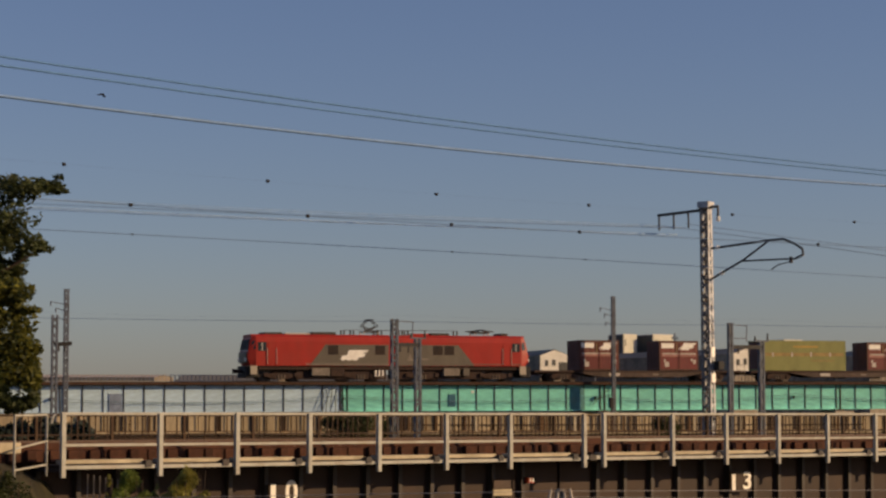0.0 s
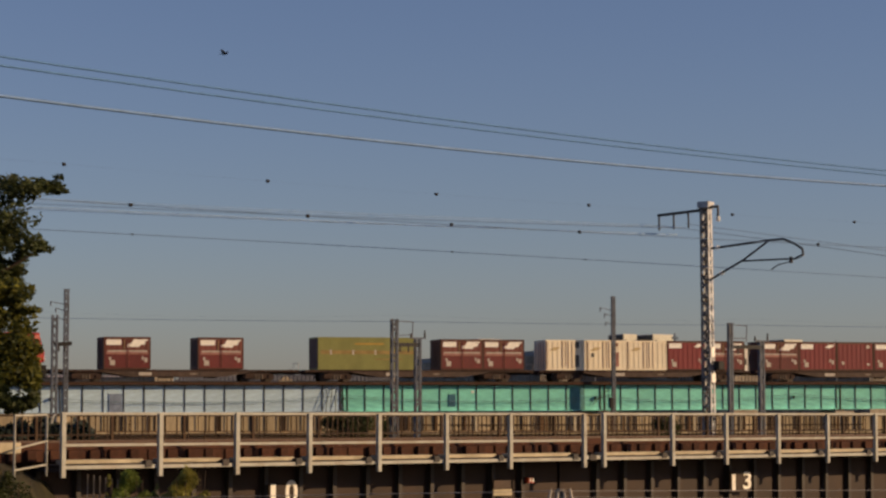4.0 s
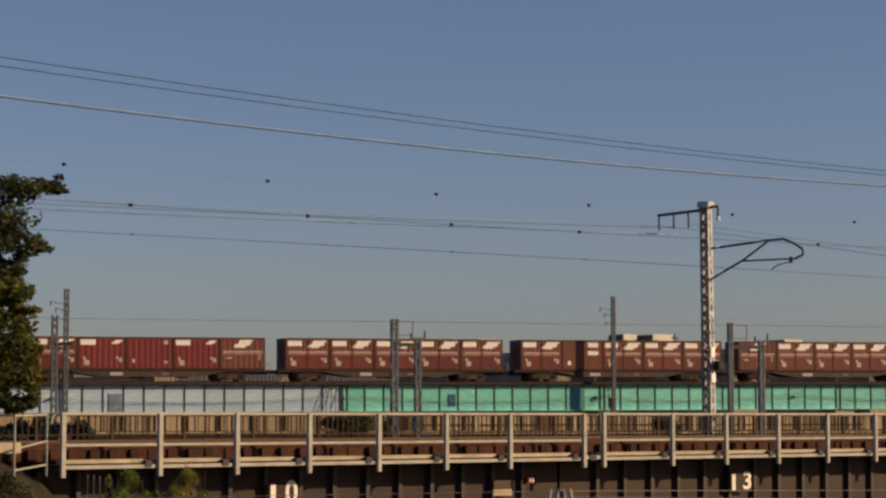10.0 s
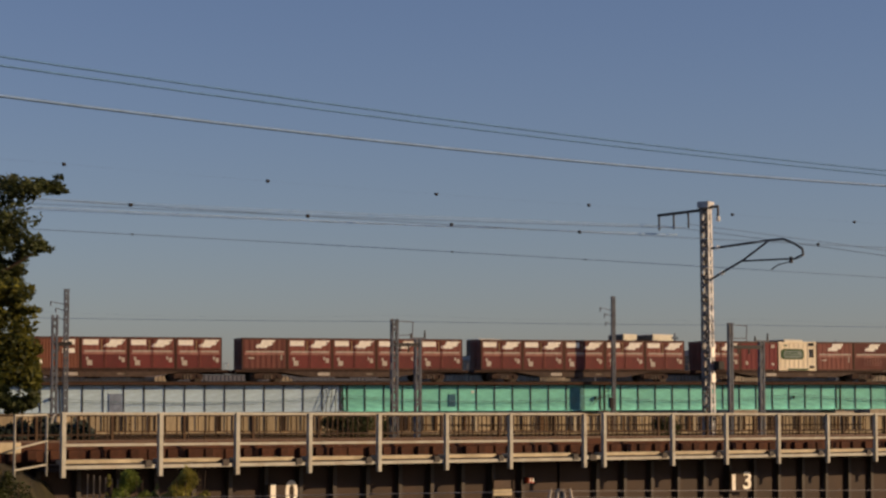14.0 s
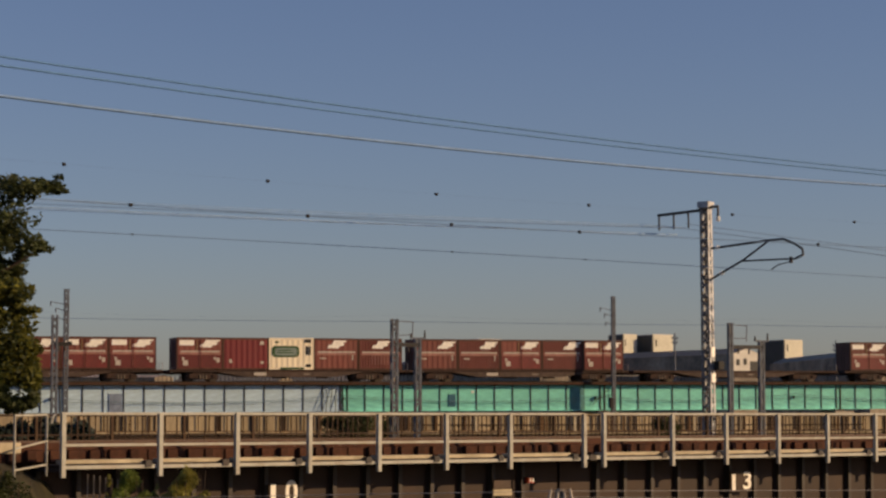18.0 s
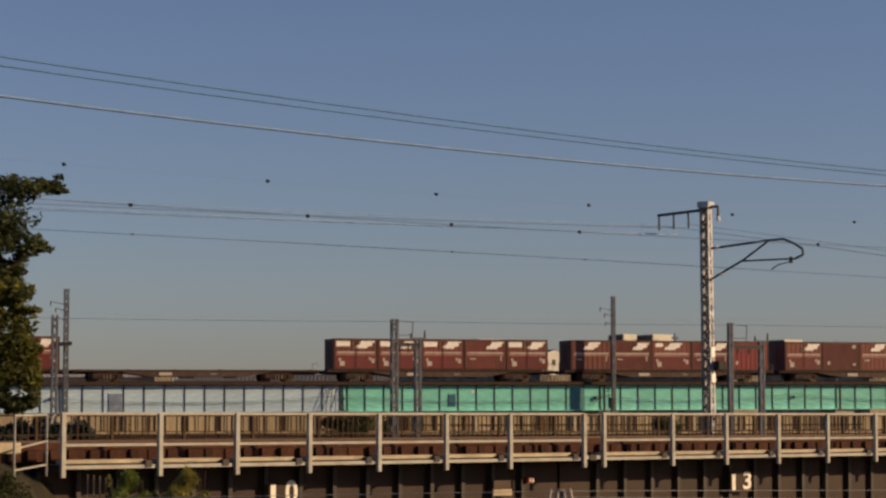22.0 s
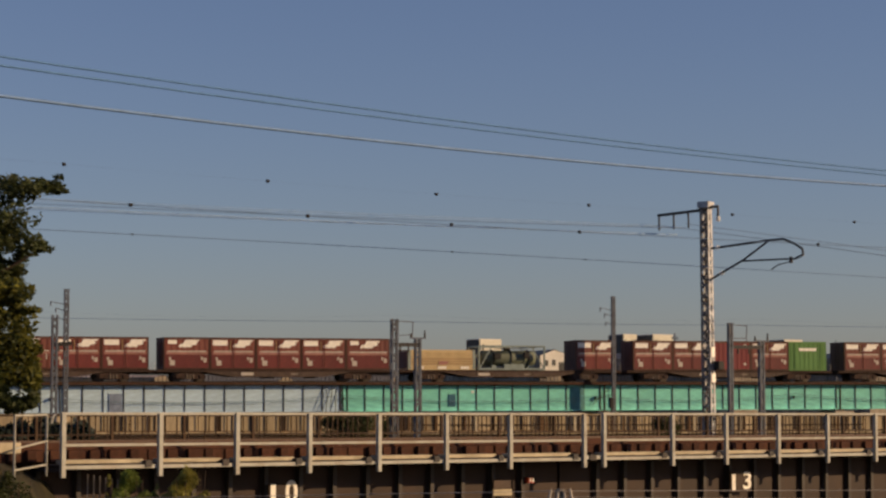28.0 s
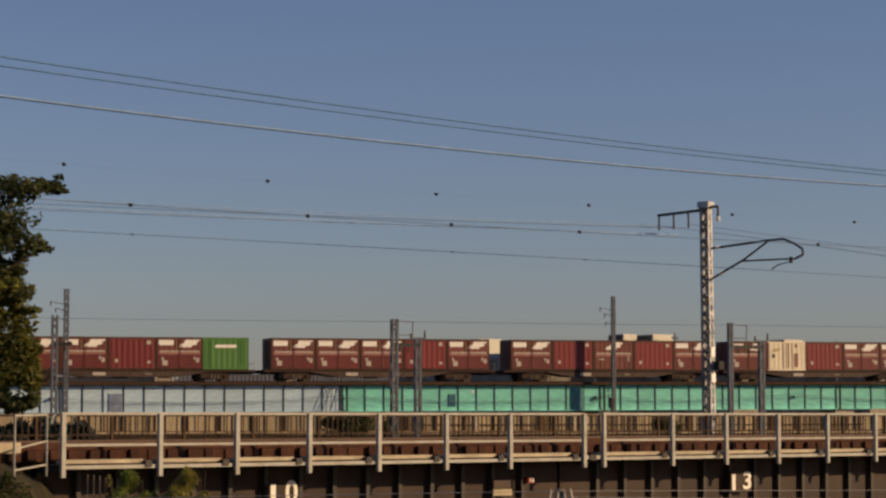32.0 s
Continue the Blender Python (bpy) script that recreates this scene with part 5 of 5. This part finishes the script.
def shed(x0, x1, xg, y, eave, ridge, label, back=0.0, gable="house_white", cover="roof"):
    """A long shed with its roof seen from the side and a pale gable end from x1 to xg."""
    o = thing("warehouse", pose(0, 0, 0), label, "warehouse", "warehouses beyond the railway")
    w = xg - x1
    bm = bmesh.new()
    lo = [bm.verts.new((px, py, 0)) for px, py in ((x0, y + back + 0.2), (x1, y + 0.2), (x1, y + w * 0.5), (x0, y + back + w * 0.5))]
    hi = [bm.verts.new((p.co.x, p.co.y, eave)) for p in lo]
    for i in range(4):
        bm.faces.new((lo[i], lo[(i + 1) % 4], hi[(i + 1) % 4], hi[i]))
    bm.faces.new(hi)
    part("wall", bm, "shed_wall", o)
    bm = bmesh.new()
    v = [bm.verts.new(p) for p in ((x0, y + back, eave), (x1, y, eave), (x1 + w * 0.48, y + w * 0.3, ridge), (x0 + w * 0.48, y + back + w * 0.3, ridge),
                                   (x0 + w, y + back + w * 0.6, eave), (xg, y + w * 0.6, eave))]
    bm.faces.new((v[0], v[1], v[2], v[3]))
    bm.faces.new((v[3], v[2], v[5], v[4]))
    part("roof", bm, cover, o)
    bm = bmesh.new()
    v = [bm.verts.new(p) for p in ((x1, y, 12.0), (xg, y + w * 0.55, 12.0), (xg, y + w * 0.55, eave), (x1 + w * 0.48, y + w * 0.28, ridge - 0.1), (x1, y, eave))]
    bm.faces.new(v)
    part("gable", bm, gable, o)
    if gable == "house_white":
        gx, gy = w / math.hypot(w, w * 0.55), 0.55 * w / math.hypot(w, w * 0.55)
        for u, v, z0, z1 in ((0.62, 0.92, 12.2, eave - 1.0), (0.16, 0.26, eave - 1.6, eave - 0.7), (0.40, 0.50, eave - 1.5, eave - 0.6)):
            bm = bmesh.new()
            bar(bm, (x1 + w * u + gy * 0.03, y + w * 0.55 * u - gx * 0.03, (z0 + z1) / 2), (x1 + w * v + gy * 0.03, y + w * 0.55 * v - gx * 0.03, (z0 + z1) / 2), 0.05, z1 - z0)
            part("opening", bm, "house_dark", o)
    bm = bmesh.new()
    bm.faces.new([bm.verts.new(p) for p in ((x1, y, 0), (xg, y + w * 0.55, 0), (xg, y + w * 0.55, 12.0), (x1, y, 12.0))])
    part("plinth", bm, "shed_wall", o)
    return o


shed(-8.4, 14.55, 19.2, 332, 15.0, 15.95, "long grey-roofed warehouse with a white gable", 64)
shed(20.0, 41.9, 46.6, 322, 14.9, 15.85, "long warehouse under a dull grey roof", 38)
shed(57.4, 62.7, 67.5, 326, 15.0, 16.0, "long grey-roofed warehouse with a white gable", 61)
shed(-48.5, -30.0, -26.0, 395, 11.6, 13.2, "low grey-roofed shed far beyond the railway", 0.0, "roof", "hazy_roof")
shed(-90.0, -52.0, -48.8, 400, 12.9, 13.3, "low pale-roofed shed far beyond the railway", 0.0, "roof", "pale_roof")
shed(-30.0, -10.0, -6.5, 400, 11.6, 13.4, "low grey-roofed shed far beyond the railway", 0.0, "roof", "hazy_roof")


def light_pole(x, y, top):
    o = thing("utility_pole", pose(x, y, 0), "thin grey pole with crossarms", "utility pole", "poles beyond the railway")
    bm = bmesh.new()
    rod(bm, (0, 0, 0), (0, 0, top), 0.14, 8, 0.09)
    part("shaft", bm, "far_mast", o)
    bm = bmesh.new()
    for z, w in ((top - 0.75, 0.34), (top - 1.35, 0.3)):
        bar(bm, (-w, 0, z), (w, 0, z), 0.12, 0.16)
        for s in (-w, 0, w):
            rod(bm, (s, 0, z), (s, 0, z + 0.24), 0.1, 6)
    part("crossarm", bm, "far_mast", o)


for p in ((-16.0, 320, 16.9), (20.1, 294, 15.75), (30.75, 294, 16.95), (52.1, 294, 15.95)):
    light_pole(*p)


# ---- plants ----
def leaves(rng, blobs, size, count):
    """Leaf blades scattered through uneven clumps."""
    vs, fs = [], []
    for (cx, cy, cz, rx, ry, rz), share in blobs:
        for _ in range(int(count * share)):
            d = Vector((rng.gauss(0, 1), rng.gauss(0, 1), rng.gauss(0, 1))).normalized() * (rng.random() ** 0.4)
            p = Vector((cx + d.x * rx, cy + d.y * ry, cz + d.z * rz))
            if noise.noise(p * 2.3) < -0.1:
                continue
            s = size * rng.uniform(0.6, 1.3)
            a = Vector((rng.gauss(0, 1), rng.gauss(0, 1), rng.gauss(0, 0.6))).normalized()
            b = a.orthogonal().normalized()
            b.rotate(Matrix.Rotation(rng.uniform(0, 6.28), 3, a))
            k = len(vs)
            c = a.cross(b)
            vs += [p - a * s, p + b * s * 0.45 + c * s * 0.12, p + a * s, p - b * s * 0.45 + c * s * 0.12]
            fs.append((k, k + 1, k + 2, k + 3))
    return vs, fs


def leafy(name, parent, rng, blobs, size, count, material):
    vs, fs = leaves(rng, blobs, size, count)
    me = bpy.data.meshes.new(name)
    me.from_pydata([tuple(v) for v in vs], [], fs)
    me.materials.append(M[material])
    ob = new(name, me)
    ob.parent = parent
    return ob


def big_tree():
    rng = random.Random(4)
    t = thing("tree", pose(-9.6, 40.0, 0), "broad-leaved tree with dark green uneven crown", "tree")
    bm = bmesh.new()
    rod(bm, (0, 0, -0.2), (0.1, 0, 3.5), 0.28, 10, 0.22)
    rod(bm, (0.1, 0, 3.5), (0.2, 0.1, 8.5), 0.22, 10, 0.08)
    part("trunk", bm, "bark", t)
    tips = ((1.9, 0.1, 9.6), (2.2, -0.2, 8.9), (1.6, 0.3, 7.9), (1.8, 0.0, 7.2), (0.4, 0.0, 10.2), (-1.2, 0.2, 9.0), (1.2, -0.5, 6.6), (-1.6, -0.4, 7.4))
    for x, y, z in tips:
        bm = bmesh.new()
        rod(bm, (0.12, 0, z * 0.6), (x * 0.6, y * 0.6, z - 0.5), 0.07, 6, 0.045)
        rod(bm, (x * 0.6, y * 0.6, z - 0.5), (x, y, z), 0.045, 6, 0.012)
        part("limb", bm, "bark", t)
    blobs = [((1.66, 0.1, 8.62, 0.3, 0.5, 0.42), 0.05), ((1.62, 0.2, 8.05, 0.34, 0.5, 0.45), 0.05), ((1.85, 0.0, 10.08, 0.75, 0.6, 0.28), 0.07), ((2.4, 0.1, 10.15, 0.36, 0.3, 0.14), 0.015), ((2.58, 0.0, 10.06, 0.22, 0.15, 0.05), 0.008), ((1.55, 0.0, 9.65, 0.85, 0.7, 0.36), 0.07),
             ((1.95, -0.1, 9.1, 0.5, 0.5, 0.26), 0.04), ((2.35, 0.0, 9.02, 0.25, 0.2, 0.08), 0.01), ((1.35, 0.1, 8.7, 0.75, 0.7, 0.45), 0.08), ((1.6, 0.0, 8.25, 0.65, 0.6, 0.3), 0.05),
             ((2.15, 0.0, 8.35, 0.16, 0.15, 0.07), 0.005), ((1.6, 0.0, 7.75, 0.66, 0.6, 0.4), 0.08), ((1.7, -0.1, 7.25, 0.66, 0.6, 0.4), 0.08), ((1.55, 0.0, 6.75, 0.6, 0.6, 0.3), 0.05),
             ((1.85, 0.0, 6.35, 0.5, 0.5, 0.3), 0.07), ((1.9, 0.2, 6.9, 0.42, 0.4, 0.35), 0.05), ((1.2, 0.3, 6.5, 0.6, 0.5, 0.45), 0.07), ((2.05, 0.1, 8.6, 0.22, 0.2, 0.08), 0.007), ((2.62, 0.0, 10.33, 0.1, 0.1, 0.05), 0.003), ((1.64, 0.0, 10.72, 0.07, 0.07, 0.05), 0.002), ((1.5, 0.0, 9.35, 0.62, 0.6, 0.36), 0.06), ((1.45, 0.0, 8.95, 0.7, 0.6, 0.3), 0.05), ((2.3, 0.0, 9.85, 0.25, 0.2, 0.07), 0.008), ((2.1, 0.0, 7.55, 0.2, 0.2, 0.06), 0.006), ((1.5, 0.0, 6.25, 0.5, 0.5, 0.2), 0.03), ((0.7, 0.0, 8.4, 0.9, 1.0, 2.2), 0.2), ((-0.6, 0.2, 8.2, 1.2, 1.2, 2.0), 0.12), ((0.3, 0.0, 10.2, 0.9, 0.8, 0.45), 0.06), ((2.2, 0.0, 7.2, 0.2, 0.2, 0.1), 0.008), ((2.15, 0.0, 7.9, 0.2, 0.2, 0.06), 0.006), ((2.2, 0.0, 6.75, 0.15, 0.2, 0.08), 0.006), ((1.9, 0.0, 6.3, 0.42, 0.4, 0.26), 0.09), ((2.12, 0.0, 6.62, 0.26, 0.3, 0.25), 0.05), ((1.5, 0.0, 6.15, 0.4, 0.4, 0.14), 0.04)]
    high = [b for b in blobs if b[0][2] > 8.0 or b[0][4] > 0.9]
    low = [b for b in blobs if b not in high]
    leafy("crown", t, rng, high, 0.062, 21000, "leaf")
    leafy("crown", t, rng, low, 0.065, 11500, "leaf")
    # lighter yellow-green leaves put the sunlit look of the lower crown into colour
    leafy("crown", t, rng, [b for b in blobs if 6.6 < b[0][2] < 8.45], 0.066, 15000, "leaf_yellow")


big_tree()


def shrub(x, y, top, r, n, label, material, pointed, lean):
    rng = random.Random(int(x * 100) + 7)
    s = thing("shrub", pose(x, y, 0), label, "shrub", "shrubs before the bridge")
    bm = bmesh.new()
    for i in range(7):
        a = i * 0.9
        rod(bm, (0.05 * math.cos(a), 0.05 * math.sin(a), -0.1), (r * 0.6 * math.cos(a), r * 0.6 * math.sin(a), top - 0.15 - 0.1 * (i % 3)), 0.025, 5, 0.006)
    part("stem", bm, "bark", s)
    blobs = []
    for k in range(9):
        d = k / 8
        w = r * (0.14 + pointed * d + (1.0 - pointed) * math.sqrt(d))
        for side in (-1, 1):
            blobs.append(((lean * d + side * w * rng.uniform(0.2, 0.5), rng.uniform(-0.4, 0.4) * w, top - 0.05 - 0.72 * d, w * 0.62, w * 0.7, 0.10 + 0.06 * rng.random()), 0.03 + 0.12 * d))
    blobs.append(((lean, 0, top - 1.2, r * 1.2, r, 0.5), 0.3))
    leafy("foliage", s, rng, blobs, 0.042, n, material)


shrub(-5.90, 42.0, 4.97, 0.40, 6000, "fresh green leafy shrub top", "shrub_green", 0.2, 0.02)
shrub(-4.76, 42.0, 5.11, 0.47, 6500, "yellow-green pointed shrub top", "shrub", 0.9, -0.1)
shrub(-6.28, 41.9, 4.86, 0.10, 500, "thin pale sapling tip beside the shrub", "shrub", 0.8, 0.0)
shrub(-5.38, 42.1, 4.66, 0.30, 1500, "low green shrub between its taller neighbours", "shrub_green", 0.5, 0.0)
shrub(-8.1, 41.5, 4.95, 0.7, 2600, "dark olive shrub beside the fence", "leaf", 0.3, 0.0)


def hedge(name, x, y, z0, top, rx, n, label, material="leaf"):
    """A dense dark bush that rises from the ground."""
    rng = random.Random(int(abs(x) * 10) + 3)
    s = thing(name, pose(x, y, 0), label, "bush", "bushes by the railway")
    bm = bmesh.new()
    for i in range(9):
        a = i * 0.7
        rod(bm, (0.2 * math.cos(a), 0.2 * math.sin(a), z0 - 0.2), (rx * 0.7 * math.cos(a), rx * 0.4 * math.sin(a), top - 0.3), 0.05, 5, 0.015)
    part("stem", bm, "bark", s)
    mid = (z0 + top) / 2
    blobs = [((0, 0, top - 0.8, rx, 0.8, 0.8), 0.45), ((-rx * 0.5, 0, top - 0.5, rx * 0.5, 0.6, 0.45), 0.15), ((rx * 0.5, 0, top - 0.6, rx * 0.5, 0.6, 0.5), 0.15), ((0, 0, mid, rx, 0.9, (top - z0) / 2), 0.25)]
    leafy("foliage", s, rng, blobs, 0.13, n, material)


hedge("bush", -6.5, 150.0, 0.0, 6.15, 1.9, 5000, "dark green bush against the tan wall")
hedge("bush", -3.8, 151.0, 0.0, 6.0, 0.7, 1800, "dark green bush against the tan wall")
hedge("bush", 15.7, 156.0, 0.0, 5.95, 1.1, 1900, "dark green bush against the tan wall")
hedge("bush", -12.2, 55.0, 4.8, 6.02, 1.5, 9000, "dark bush behind the track at the bank", "evergreen")
hedge("bush", -10.2, 56.0, 4.6, 5.95, 1.0, 7000, "dark bush behind the track at the bank", "evergreen")
hedge("bush", -9.3, 56.5, 4.6, 5.93, 0.45, 1500, "dark bush behind the track at the bank", "evergreen")


def bank_grass():
    rng = random.Random(21)
    g = thing("grass", pose(0, 0, 0), "dry straw-coloured grass on the approach bank", "grass", kind="stuff")
    vs, fs = [], []
    for _ in range(3500):
        x, y = rng.uniform(-11.5, -8.3), rng.uniform(36.5, 44.0)
        k = 0.42 + (y - 36) * 0.09 if y < 40 else 0.78 + (y - 40) * 0.055
        h = 1.0 if x < -9.2 else 1.0 - (x + 9.2) * 0.13
        z = 5.2 * k * h - 0.08
        t, a = rng.uniform(0.1, 0.35), rng.uniform(0, 6.28)
        dx, dy = math.cos(a), math.sin(a)
        n = len(vs)
        vs += [(x - 0.012 * dy, y + 0.012 * dx, z), (x + 0.012 * dy, y - 0.012 * dx, z), (x + dx * t * 0.5, y + dy * t * 0.5, z + t)]
        fs.append((n, n + 1, n + 2))
    me = bpy.data.meshes.new("blades")
    me.from_pydata(vs, [], fs)
    me.materials.append(M["straw"])
    ob = new("blades", me)
    ob.parent = g


bank_grass()


# ---- bird ----
def build_bird():
    b = thing("bird", pose(-31, 200, 35), "black crow in flight with spread wings", "bird")
    bm = bmesh.new()
    rings = []
    for x, r in ((-0.27, 0.01), (-0.22, 0.045), (-0.12, 0.06), (0.0, 0.085), (0.12, 0.07), (0.24, 0.03), (0.42, 0.012)):
        rings.append([bm.verts.new((-x, r * math.cos(i * math.pi / 4), r * math.sin(i * math.pi / 4))) for i in range(8)])
    for p, q in zip(rings, rings[1:]):
        for i in range(8):
            bm.faces.new((p[i], p[(i + 1) % 8], q[(i + 1) % 8], q[i]))
    part("body", bm, "feather", b, smooth=True)
    bm = bmesh.new()
    for i in range(5):
        a = (i - 2) * 0.12
        box(bm, -0.52, -0.3, a * 0.5 - 0.03, a * 0.5 + 0.03, -0.006, 0.006)
    part("tail", bm, "feather", b)
    wings = []
    for s in (-1, 1):
        bm = bmesh.new()
        pts = [(0.12, 0.0), (0.16, 0.25), (0.1, 0.5), (-0.02, 0.62), (-0.14, 0.5), (-0.16, 0.25), (-0.13, 0.0)]
        top = [bm.verts.new((x, s * y, 0.012)) for x, y in pts]
        low = [bm.verts.new((x, s * y, -0.012)) for x, y in pts]
        bm.faces.new(top)
        bm.faces.new(low[::-1])
        for i in range(len(pts)):
            bm.faces.new((top[i], low[i], low[(i + 1) % len(pts)], top[(i + 1) % len(pts)]))
        wings.append((part("wing", bm, "feather", b), s))
    return b, wings


BIRD, WINGS = build_bird()


def motions():
    """Keys all that moves: the train with its load, and the bird."""
    times = [i * 1.0 for i in range(33)]
    for ob, start, lift in ROLLING:
        walk(ob, [(t, FAR @ pose(start - travelled(t), 0, lift)) for t in times])
    # wheels roll with the way gone
    steps = range(0, 961)
    for ob, start, lift in ROLLING:
        for w in ob.children_recursive:
            if w.name.startswith("wheelset"):
                k, r = w.matrix_basis.translation.x, w.matrix_basis.translation.z
                walk(w, [(i / FPS, pose(k, 0, r, 0, math.degrees(-travelled(i / FPS) / r), 0)) for i in steps])
    way = ((0.0, -31.05, 200, 35.17), (1.6, -29.19, 196, 36.36), (2.4, -26.08, 192, 36.19), (3.2, -22.30, 188, 36.0), (5.6, -8.29, 172, 37.25),
           (6.0, -5.35, 170, 38.0), (9.0, 20.0, 155, 48.0), (32.0, 240.0, 60.0, 120.0))
    walk(BIRD, [(t, pose(x, y, z, 0, 0, -22)) for t, x, y, z in way])
    for wing, s in WINGS:
        rows, t, k = [], 0.0, 0
        while t < 7.0:
            rows.append((t, pose(0, s * 0.05, 0.03, s * (32 if k % 2 else -24))))
            t, k = t + 0.15, k + 1
        rows.append((32.0, pose(0, s * 0.05, 0.03, 0)))
        walk(wing, rows)


motions()
